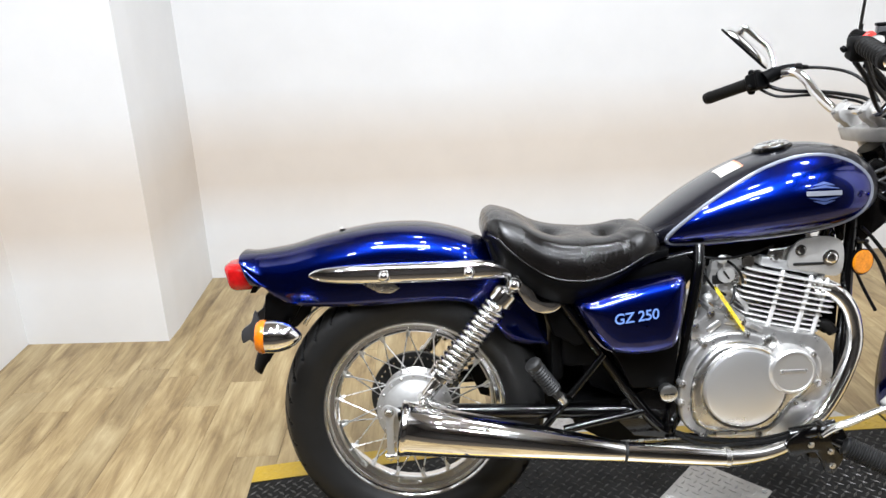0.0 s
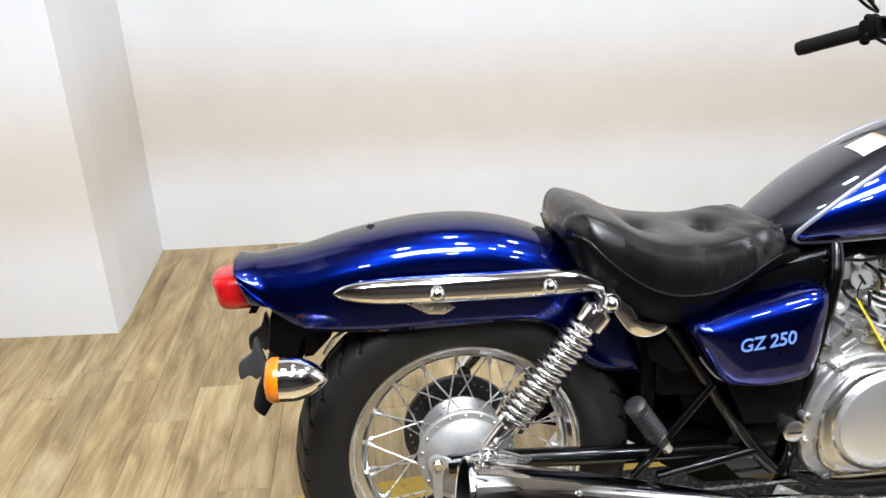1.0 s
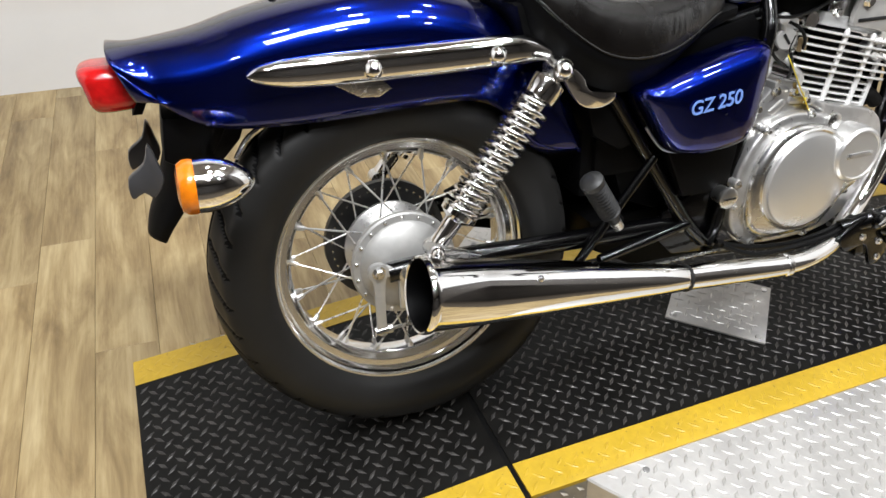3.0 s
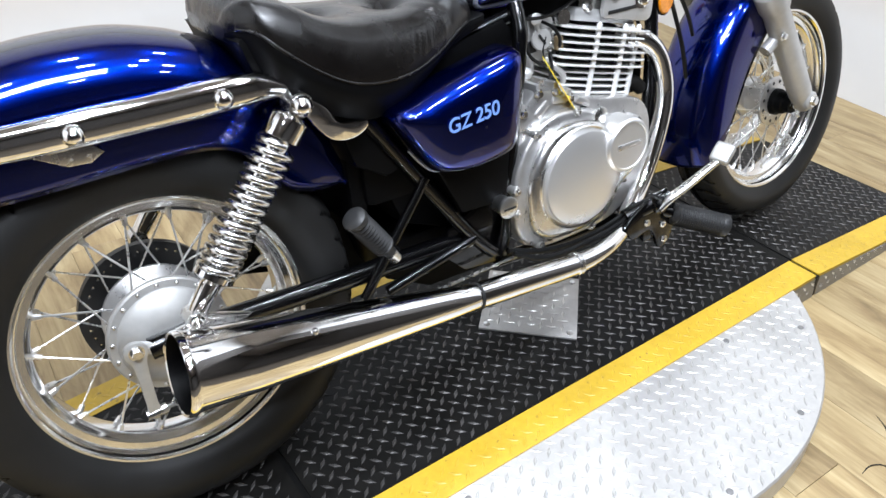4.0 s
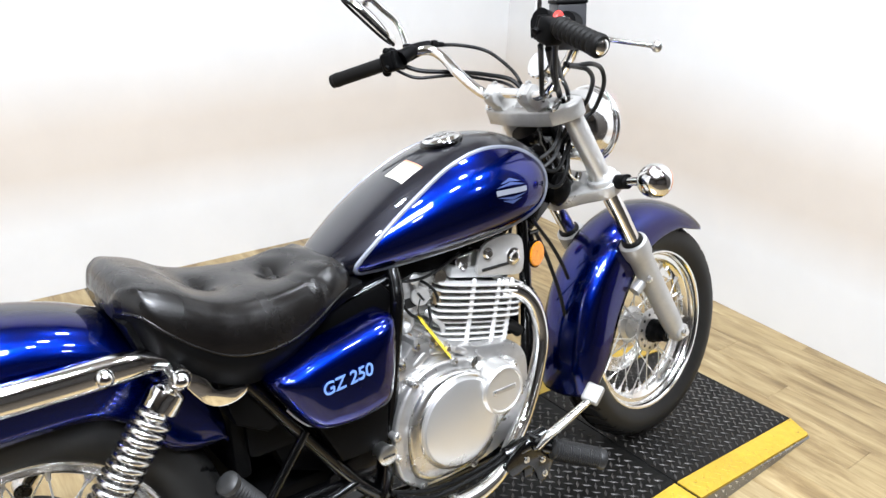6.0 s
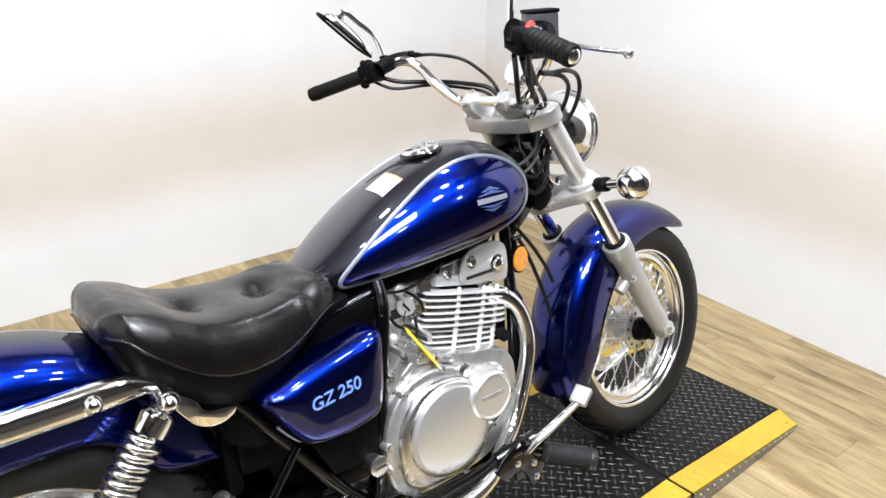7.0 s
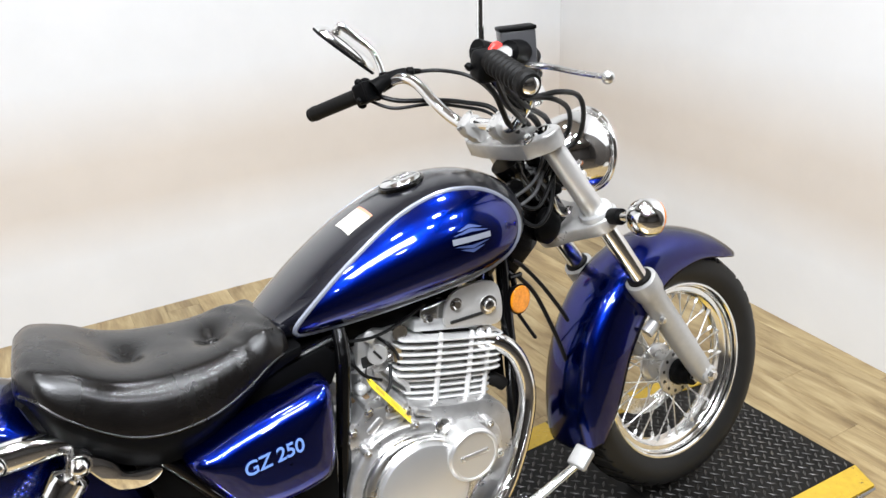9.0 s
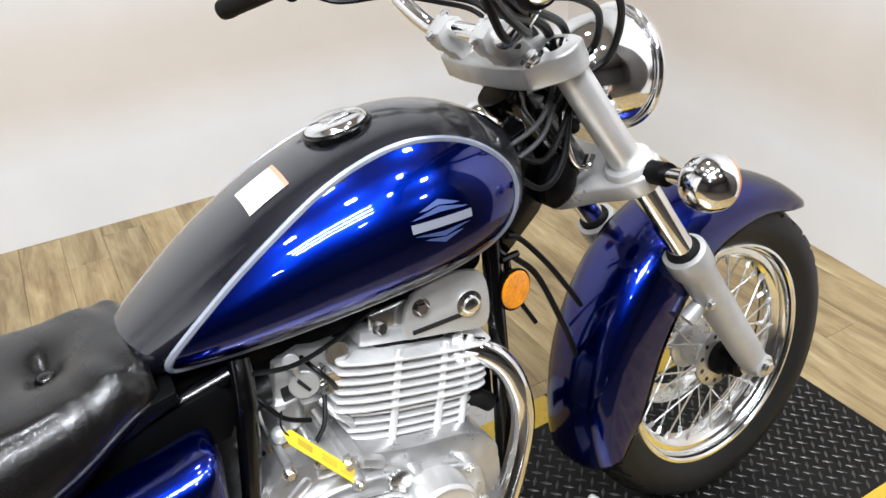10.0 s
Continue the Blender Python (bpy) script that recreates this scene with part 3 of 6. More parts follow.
def wheel(center, radius, width, rim_r, rim_w, hub_r, hub_y, teeth, m, label):
    """Rim > tyre, hub, spokes; the rim carries the rest."""
    place = m @ Matrix.Translation(center)
    rim = part("wheel_rim", rim_shape(rim_r, rim_w), RIM_CHROME, bike, label, place, 32)
    part("tyre", tyre_shape(radius, width, rim_r, teeth, 1.0), [TYRE, BLACK_PLASTIC], rim, "black rubber tyre with slanted tread grooves, groove shade painted black", smooth=40)
    bed = rim_r - 0.028
    kinds = [to_mesh("spoke", spoke_mesh(hub_r, bed, sy * hub_y, sy * 0.008, sgn * radians(24)), SPOKE) for sy in (-1, 1) for sgn in (-1, 1)]
    for k in range(36):
        ob = new("spoke", kinds[k % 4])
        ob.parent = rim
        ob.matrix_basis = Matrix.Rotation(2 * math.pi * (k + (0.35 if k % 4 in (1, 3) else 0)) / 36, 4, "Y")
    return rim


rear = wheel(REAR_AXLE, 0.2965, 0.138, 0.205, 0.088, 0.073, 0.034, 34, Matrix.Translation((0.005, -0.028, -0.006)) @ Matrix.Translation(REAR_AXLE) @ pose(0, 0, 0, -3, 0, 0) @ Matrix.Translation(-REAR_AXLE), "chromed wire spoke rear rim")
part("hub", lathe([(-0.036, 0.079), (-0.03, 0.082), (-0.024, 0.076), (0.02, 0.06), (0.03, 0.078), (0.036, 0.078), (0.04, 0.05)], (0, 0, 0), (0, 1, 0), 64), ALU, rear, "dull cast aluminium drum hub")
backing = lathe([(0, 0.086), (0.006, 0.0855), (0.0085, 0.083), (0.0095, 0.073), (0.0135, 0.071), (0.018, 0.064), (0.025, 0.050), (0.030, 0.032), (0.032, 0.0)], (0, -0.037, 0), (0, -1, 0), 64)
part("brake_drum_cover", backing, DRUM, rear, "dull grey brake drum cover")
for k in range(18):
    an = 2 * math.pi * k / 18
    part("rivet", dome((0.0785 * math.sin(an), -0.046, 0.0785 * math.cos(an)), (0, -1, 0), 0.0034, 0.0035, 10), CHROME_DULL, rear)
sprocket = slab([((0.098 if k % 2 else 0.089) * math.cos(2 * math.pi * k / 82), (0.098 if k % 2 else 0.089) * math.sin(2 * math.pi * k / 82)) for k in range(82)], 0.062, 0.068, "xz", 0)
part("sprocket", sprocket, GASKET, rear, "dark toothed chain sprocket", smooth=0)
part("sprocket_carrier", lathe([(0.04, 0.07), (0.058, 0.066), (0.06, 0.05)], (0, 0, 0), (0, 1, 0), 40), BLACK_PLASTIC, rear)
part("chain", lathe([(0.058, 0.094), (0.058, 0.105), (0.072, 0.105), (0.072, 0.094)], (0, 0, 0), (0, 1, 0), 60, cap=False), GASKET, rear, "oily black drive chain")

front = wheel(FRONT_AXLE, 0.2815, 0.100, 0.204, 0.070, 0.044, 0.031, 38, TURN_BARS, "chromed wire spoke front rim")
part("hub", lathe([(-0.036, 0.026), (-0.036, 0.053), (-0.034, 0.056), (-0.029, 0.056), (-0.027, 0.053), (-0.025, 0.036), (0.020, 0.036), (0.024, 0.046), (0.027, 0.0485), (0.033, 0.0485), (0.036, 0.046), (0.036, 0.026)], (0, 0, 0), (0, 1, 0), 48), ALU, front)
part("speedometer_drive", lathe([(0, 0.030), (0.010, 0.030), (0.014, 0.026), (0.026, 0.024), (0.030, 0.020), (0.044, 0.020)], (0, -0.036, 0), (0, -1, 0), 40), BLACK_PLASTIC, front, "black speedometer drive housing")
for k in range(12):
    an = 2 * math.pi * (k + 0.5) / 12
    part("flange_hole", lathe([(0, 0.0042), (0.0006, 0.0042), (0.0007, 0.0)], (0.0455 * math.sin(an), -0.036, 0.0455 * math.cos(an)), (0, -1, 0), 10), GASKET, front)
rotor = lathe([(0.052, 0.132), (0.057, 0.132), (0.057, 0.095), (0.052, 0.095)], (0, 0, 0), (0, 1, 0), 64, cap=False)
part("brake_disc", rotor, CHROME_DULL, front, "steel brake disc")
part("weight", box((0.0, -0.012, -0.178), (0.03, 0.012, 0.006), 0.002, pose(0, 0, 0, 0, -40, 0)), CHROME_DULL, front)

# rear mudguard: x, top height, lower edge, half width
GUARD = smooth_table([(-0.362, 0.660, 0.640, 0.070), (-0.335, 0.659, 0.600, 0.078), (-0.300, 0.662, 0.568, 0.086), (-0.249, 0.670, 0.554, 0.093), (-0.190, 0.686, 0.550, 0.098), (-0.120, 0.700, 0.549, 0.103), (-0.046, 0.709, 0.551, 0.106), (0.041, 0.707, 0.554, 0.108),
                      (0.110, 0.692, 0.551, 0.107), (0.150, 0.677, 0.535, 0.105), (0.185, 0.659, 0.500, 0.102), (0.212, 0.640, 0.462, 0.098), (0.245, 0.610, 0.446, 0.094), (0.280, 0.560, 0.442, 0.090), (0.302, 0.500, 0.443, 0.088)], 4)
rows = []
for x, zt, zb, w in GUARD:
    back = 0.42 * max(0.0, min(1.0, (-0.20 - x) / 0.16))
    row = []
    for v in np.linspace(-1, 1, 33):
        q = abs(v)
        if q > 0.55:
            y, z = w * (0.965 + 0.035 * math.sin((1 - q) / 0.45 * math.pi)), zb + (zt - 0.062 - zb) * (1 - q) / 0.45
            z = min(z, zt - 0.02)
        else:
            an = q / 0.55 * math.pi / 2
            y, z = w * 0.965 * math.sin(an) ** 0.85, zt - 0.062 * (1 - math.cos(an)) ** 1.1
            if zt - zb < 0.075:
                z = zt - (zt - zb) * 0.8 * (1 - math.cos(an))
        row.append((x + back * (zt - z), math.copysign(y, v), z))
    rows.append(row)
guard = part("rear_fender", sheet(rows), PAINT_BLUE, bike, "glossy metallic blue valanced rear fender", smooth=60)
sol = guard.modifiers.new("thickness", "SOLIDIFY")
sol.thickness, sol.offset = 0.003, -1
stop = part("bump_stop", lathe([(0, 0.008), (0.003, 0.0085), (0.006, 0.006), (0.008, 0.002)], (-0.138, 0.004, 0.693), (-0.25, 0, 1), 16), HOSE, guard, "small black rubber stop")
part("stop_screw", dome((-0.1395, 0.004, 0.700), (-0.25, 0, 1), 0.0035, 0.004, 12), CHROME, stop)

for sgn in (-1, 1):
    # chrome side strut: x, height of centre, half height, bulge
    blade = smooth_table([(-0.200, 0.625, 0.002, 0.004), (-0.185, 0.625, 0.011, 0.009), (-0.150, 0.624, 0.0175, 0.016), (-0.100, 0.6235, 0.0205, 0.020), (-0.02, 0.623, 0.0215, 0.021), (0.08, 0.622, 0.0215, 0.021), (0.165, 0.622, 0.0205, 0.020), (0.20, 0.618, 0.016, 0.016), (0.222, 0.612, 0.010, 0.012)], 4)
    rows = []
    for x, zc, hh, bul in blade:
        rows.append([(x, sgn * (0.118 + bul * max(0.0, math.cos(an)) ** 0.6 * 1.0) if math.cos(an) > 0 else sgn * 0.114, zc + hh * math.copysign(abs(math.sin(an)) ** 0.8, math.sin(an))) for an in np.linspace(0, 2 * math.pi, 28, endpoint=False)])
    strut = part("fender_strut", sheet(rows, close_v=True), CHROME, bike, "chromed fender side rail", smooth=60)
    for bx in (-0.042, 0.134):
        part("cap_bolt", dome((bx, sgn * 0.1365, 0.621), (0, sgn, 0), 0.0135, 0.016), CHROME, strut)
    part("spacer", box((0.04, sgn * 0.108, 0.622), (0.24, 0.03, 0.02), 0.004), BLACK_GLOSS, strut)
    br = slab([(-0.10, 0.606), (-0.03, 0.606), (-0.012, 0.588), (-0.03, 0.578), (-0.055, 0.580)], sgn * 0.113, sgn * 0.117, "xz", 0.001)
    bracket = part("bracket", br, CHROME_DULL, bike, "dark steel bracket under the fender rail")
    for bx in (-0.05, -0.03):
        part("rivet", dome((bx, sgn * 0.117, 0.587), (0, sgn, 0), 0.003, 0.002, 10), CHROME_DULL, bracket)

# tail lamp, flap and rear indicators
lamp_rows = []
for x, zc, hw, hh in smooth_table([(-0.338, 0.607, 0.046, 0.030), (-0.36, 0.607, 0.048, 0.031), (-0.382, 0.606, 0.046, 0.031), (-0.394, 0.604, 0.038, 0.026), (-0.397, 0.603, 0.012, 0.008)], 3):
    lamp_rows.append([(x + 0.32 * (zc - (zc + hh * math.sin(an))), hw * math.copysign(abs(math.cos(an)) ** 0.55, math.cos(an)), zc + hh * math.copysign(abs(math.sin(an)) ** 0.55, math.sin(an))) for an in np.linspace(0, 2 * math.pi, 28, endpoint=False)])
part("tail_lamp", sheet(lamp_rows, close_v=True), RED, bike, "red plastic tail lamp", smooth=60)
part("lamp_base", slab([(-0.345, 0.574), (-0.332, 0.574), (-0.295, 0.642), (-0.31, 0.642)], -0.05, 0.05, "xz", 0.004), BLACK_PLASTIC, bike)
flap_rows = []
for x, z, w in smooth_table([(-0.298, 0.562, 0.060), (-0.316, 0.505, 0.060), (-0.334, 0.452, 0.058), (-0.352, 0.412, 0.052), (-0.360, 0.384, 0.042)], 4):
    flap_rows.append([(x + (0.022 + 0.30 * max(0.0, z - 0.384)) * abs(v) ** 3, w * v, z + 0.008 * (1 - v * v)) for v in np.linspace(-1, 1, 13)])
flap = part("mud_flap", sheet(flap_rows), BLACK_PLASTIC, bike, "black plastic mud flap", smooth=60)
sol = flap.modifiers.new("thickness", "SOLIDIFY")
sol.thickness = 0.004
for sgn in (-1, 1):
    part("plate_bracket", slab([tuple(p) for p in spline([(-0.334, 0.538), (-0.344, 0.512), (-0.366, 0.494), (-0.366, 0.466), (-0.350, 0.472), (-0.338, 0.464), (-0.322, 0.486), (-0.326, 0.512)], 3, True)], sgn * 0.052, sgn * 0.066, "xz", 0.003), GREY_PLASTIC, bike, "dark grey plate bracket")
part("inner_guard", slab([(-0.31, 0.568), (-0.20, 0.560), (-0.215, 0.525), (-0.245, 0.495), (-0.29, 0.49), (-0.318, 0.51)], -0.056, 0.056, "xz", 0.004), BLACK_PLASTIC, bike)
for sgn in (-1, 1):
    c = (-0.285, sgn * 0.178, 0.515)
    stem = part("indicator_stem", rod((-0.262, sgn * 0.05, 0.522), (-0.262, sgn * 0.165, 0.517), 0.0085), CHROME, bike)
    shell = lathe([(-0.0, 0.0335), (0.018, 0.0335), (0.034, 0.030), (0.05, 0.0235), (0.062, 0.015), (0.07, 0.006), (0.071, 0.0005)], c, (1, sgn * 0.0, -0.03), 32, 3)
    ind = part("rear_indicator", shell, CHROME, bike, "chromed bullet indicator with orange lens", smooth=60)
    part("lens", lathe([(0.001, 0.033), (-0.004, 0.0345), (-0.012, 0.034), (-0.019, 0.029), (-0.022, 0.018), (-0.0225, 0.0)], c, (1, 0, -0.03), 32), ORANGE, ind, "orange indicator lens")
    part("guard_stay", tube([(-0.17, sgn * 0.07, 0.553), (-0.205, sgn * 0.072, 0.532), (-0.225, sgn * 0.074, 0.505)], 0.0045, 8), CHROME_DULL, bike)

# seat: x, crown, piping, lower edge, half width
SEAT = smooth_table([(0.170, 0.700, 0.688, 0.676, 0.078), (0.178, 0.720, 0.692, 0.666, 0.103), (0.195, 0.730, 0.688, 0.640, 0.128), (0.215, 0.727, 0.668, 0.611, 0.143), (0.250, 0.714, 0.638, 0.582, 0.151), (0.290, 0.692, 0.612, 0.557, 0.155), (0.335, 0.679, 0.598, 0.543, 0.155),
                     (0.385, 0.674, 0.596, 0.548, 0.149), (0.425, 0.674, 0.601, 0.566, 0.139), (0.470, 0.680, 0.616, 0.591, 0.125), (0.505, 0.686, 0.632, 0.610, 0.112), (0.530, 0.684, 0.638, 0.617, 0.101), (0.544, 0.668, 0.638, 0.618, 0.090)], 9)
DIMPLES = [(0.318, 0.0), (0.446, 0.0)]


def seat_row(x, zt, zp, zb, w):
    half = [(w * 0.86, zb), (w * 0.985, zb + (zp - zb) * 0.6), (w * 1.0, zp - 0.003), (w * 0.992, zp), (w * 1.0, zp + 0.004), (w * 0.99, zp + (zt - zp) * 0.35), (w * 0.93, zp + (zt - zp) * 0.66), (w * 0.83, zp + (zt - zp) * 0.86), (w * 0.70, zt - 0.004), (w * 0.5, zt - 0.001), (w * 0.25, zt), (0, zt + 0.001)]
    half = [tuple(p) for p in spline(half, 3)]
    full = [(-y, z) for y, z in half] + half[-2::-1]
    row = []
    for y, z in full:
        dz = 0.0
        if z > zp + 0.02:
            for dx, dy in DIMPLES:
                d2 = ((x - dx) / 0.020) ** 2 + ((y - dy) / 0.028) ** 2
                dz -= 0.019 * math.exp(-d2) + 0.009 * math.exp(-d2 / 6)
            if x > 0.44:
                dz += 0.0026 * math.sin((x * 1.0 + y * 0.35) * 150 + 3 * noise.noise(Vector((x * 20, y * 14, 1.7)))) * min(1, (x - 0.44) / 0.05) * min(1.0, abs(y) / w)
            dz += 0.0014 * noise.noise(Vector((x * 14, y * 14, 0.3)))
        # upright creases in the hide along the front flanks
        flank = max(0.0, min(1.0, (z - zp - 0.004) / 0.02)) * max(0.0, min(1.0, (zt - 0.012 - z) / 0.02)) * max(0.0, min(1.0, (x - 0.34) / 0.08)) * max(0.0, min(1.0, (0.535 - x) / 0.03))
        dy = -0.0016 * flank * math.sin(x * 330 + z * 60 + 4 * noise.noise(Vector((x * 30, z * 12, 5.1))))
        row.append((x, y + math.copysign(dy, y), z + dz))
    return row


rows = [seat_row(*r) for r in SEAT]
skin = sheet(rows)
n_ring = len(rows[0])
# leather below the piping is painted black for the shade under the seat
skin.mi = [1 if j < 7 or j > n_ring - 9 else 0 for i in range(len(rows) - 1) for j in range(n_ring - 1)]
for end in (0, len(rows) - 1):
    ring = [end * n_ring + k for k in range(n_ring)]
    skin.f.append(tuple(ring))
    skin.mi.append(0)
for i in range(len(rows) - 1):
    skin.f.append((i * n_ring, (i + 1) * n_ring, (i + 1) * n_ring + n_ring - 1, i * n_ring + n_ring - 1))
    skin.mi.append(0)
seat = part("seat", skin, [LEATHER, BLACK_PLASTIC], bike, "black leather solo saddle with two buttons", smooth=50)
for sgn in (-1, 1):
    part("piping", tube([(x, sgn * (w * 1.0 - 0.0004), zp) for x, zt, zp, zb, w in SEAT[9:-1:6]], 0.0024, 8, 3), LEATHER, seat)
for dx, dy in DIMPLES:
    part("button", ball((dx, dy, 0.653), 0.011, (0, 0, 1), 16, 0.5), LEATHER, seat)
part("seat_tail", slab([(0.172, 0.678), (0.190, 0.692), (0.25, 0.692), (0.27, 0.60), (0.215, 0.60), (0.186, 0.632)], -0.112, 0.112, "xz", 0.012), BLACK_PLASTIC, bike, "matte black tail of the seat base")
part("seat_base", slab([(0.17, 0.68), (0.24, 0.60), (0.33, 0.555), (0.44, 0.585), (0.56, 0.63), (0.56, 0.645), (0.42, 0.62), (0.32, 0.60), (0.2, 0.68)], -0.105, 0.105, "xz", 0.006), BLACK_PLASTIC, bike)
for sgn in (-1, 1):
    part("seat_bracket", slab([tuple(p) for p in spline([(0.236, 0.600), (0.264, 0.580), (0.276, 0.558), (0.298, 0.552), (0.322, 0.548), (0.318, 0.536), (0.296, 0.528), (0.270, 0.532), (0.252, 0.548), (0.228, 0.588)], 3, True)], sgn * 0.135, sgn * 0.147, "xz", 0.003), CHROME, bike, "chromed bracket under the seat")

# fuel tank: x, crown, widest height, lower edge, half width
TANK = smooth_table([(0.522, 0.682, 0.662, 0.644, 0.050), (0.540, 0.696, 0.666, 0.639, 0.070), (0.575, 0.722, 0.676, 0.638, 0.090), (0.620, 0.754, 0.690, 0.639, 0.108), (0.680, 0.790, 0.705, 0.642, 0.125), (0.740, 0.818, 0.720, 0.646, 0.138), (0.800, 0.838, 0.732, 0.651, 0.148), (0.860, 0.849, 0.741, 0.657, 0.151),
                     (0.910, 0.848, 0.745, 0.666, 0.147), (0.950, 0.839, 0.747, 0.678, 0.135), (0.985, 0.823, 0.748, 0.694, 0.112), (1.010, 0.804, 0.748, 0.710, 0.080), (1.026, 0.783, 0.748, 0.726, 0.042), (1.030, 0.770, 0.748, 0.736, 0.015)], 6)
CROWN = 2.1


def tank_at(x):
    return [interp(x, TANK, k) for k in range(1, 5)]


def tank_side(x, z):
    """How far the tank's side stands out at a place on its elevation."""
    zt, zm, zb, w = tank_at(x)
    n, h = (CROWN, zt - zm) if z > zm else (2.6, zm - zb)
    return w * max(0.0, 1 - min(1.0, abs(z - zm) / h) ** n) ** (1 / n)


def tank_ring(x, count=72):
    zt, zm, zb, w = tank_at(x)
    ring = []
    for k in range(count):
        an = 2 * math.pi * k / count
        c, sn = math.cos(an), math.sin(an)
        n, h = (CROWN, zt - zm) if sn > 0 else (2.6, zm - zb)
        ring.append((x, w * math.copysign(abs(c) ** (2 / n), c), zm + h * math.copysign(abs(sn) ** (2 / n), sn)))
    return ring


xs = [r[0] for r in TANK]
skin = sheet([tank_ring(x) for x in xs], close_v=True)
for end in (0, len(xs) - 1):
    skin.f.append(tuple(end * 72 + k for k in range(72)))
    skin.mi.append(0)
PANEL = spline([(0.562, 0.664), (0.592, 0.697), (0.655, 0.745), (0.74, 0.795), (0.81, 0.821), (0.87, 0.828), (0.925, 0.815), (0.962, 0.782), (0.968, 0.745), (0.945, 0.706), (0.90, 0.684), (0.82, 0.668), (0.72, 0.658), (0.62, 0.650), (0.574, 0.649)], 8, True)


def in_panel(x, z):
    hit, n = False, len(PANEL)
    for i in range(n):
        (x1, z1), (x2, z2) = PANEL[i], PANEL[i - 1]
        if (z1 > z) != (z2 > z) and x < (x2 - x1) * (z - z1) / (z2 - z1) + x1:
            hit = not hit
    return hit


for i, f in enumerate(skin.f):
    c = np.mean([skin.v[k] for k in f], axis=0)
    if len(f) == 4 and abs(c[1]) > 0.02 and in_panel(c[0], c[2]):
        skin.mi[i] = 1
tank = part("fuel_tank", skin, [PAINT_DARK, PAINT_BLUE], bike, "two-tone navy and metallic blue teardrop fuel tank", smooth=60)
for sgn in (-1, 1):
    line = [(x, sgn * (tank_side(x, z) - 0.0022), z) for x, z in PANEL[::2]]
    part("pin_stripe", tube(line, 0.0048, 8, 2, True), SILVER_LINE, tank, "silver pin stripe")
    lip = [(x, sgn * (tank_side(x, interp(x, TANK, 3) + 0.004)), interp(x, TANK, 3) + 0.002) for x in np.linspace(0.56, 1.0, 14)]
    part("tank_seam", tube(lip, 0.0035, 8, 2), PAINT_BLUE, tank)
    # maker's badge: a plain diamond with a bar across it
    bx, bz = 0.858, 0.756
    wing = Shape()
    for top in (1, -1):
        for inner, outer in ((0.0085, 0.0125), (0.0150, 0.0195)):
            reach = 0.034 if inner < 0.01 else 0.024
            pts = [(-reach, inner), (0.0, outer + 0.004), (reach, inner), (reach - 0.008, inner), (0.0, outer - 0.002), (8e-3 - reach, inner)]
            quad = [(bx + a, sgn * (tank_side(bx + a, bz + top * b) + 0.0012), bz + top * b) for a, b in pts]
            wing.add(quad, [(0, 1, 4, 5), (1, 2, 3, 4)])
    part("badge", wing, BADGE, tank, "plain silver diamond badge")
    bar = Shape()
    n = 9
    up = [(bx - 0.036 + 0.072 * k / n, bz + 0.0048) for k in range(n + 1)]
    dn = [(a, bz - 0.0048) for a, b in up]
    bar.add([(a, sgn * (tank_side(a, b) + 0.002), b) for a, b in up + dn], [(k, k + 1, n + 2 + k, n + 1 + k) for k in range(n)])
    part("badge_bar", bar, BADGE_BAR, tank)
cap_at = Vector((0.810, -0.006, 0.843))
cap_up = Vector((-0.18, 0, 1)).normalized()
part("filler_cap", lathe([(-0.004, 0.036), (0.003, 0.037), (0.006, 0.0345), (0.009, 0.029), (0.010, 0.012), (0.0095, 0.0)], cap_at, cap_up, 40), CHROME, tank, "chromed round filler cap")
part("cap_ring", lathe([(-0.006, 0.042), (0.0, 0.0415), (0.0015, 0.039), (0.0, 0.037)], cap_at, cap_up, 40, cap=False), BLACK_GLOSS, tank)
part("cap_lock", slab([(-0.009, -0.016), (0.009, -0.016), (0.009, 0.016), (-0.009, 0.016)], 0.009, 0.012, "xy", 0.0015, 2, frame_to(cap_at, cap_up)), CHROME_DULL, tank)
def tank_top(x, y):
    zt, zm, zb, w = tank_at(x)
    return zm + (zt - zm) * (1 - (abs(y) / w) ** CROWN) ** (1 / CROWN)


lab = Shape()
for k, (a, b) in enumerate(((0.682, 0.725), (0.725, 0.730))):
    grid = [[(x, y, tank_top(x, y) + 0.0012) for y in np.linspace(-0.055, 0.0, 9)] for x in np.linspace(a, b, 6)]
    piece = sheet(grid)
    lab.add(piece.v, piece.f, k)
part("caution_label", lab, [WHITE_LABEL, RED_PRINT], tank, "white caution label with a red edge", smooth=0)

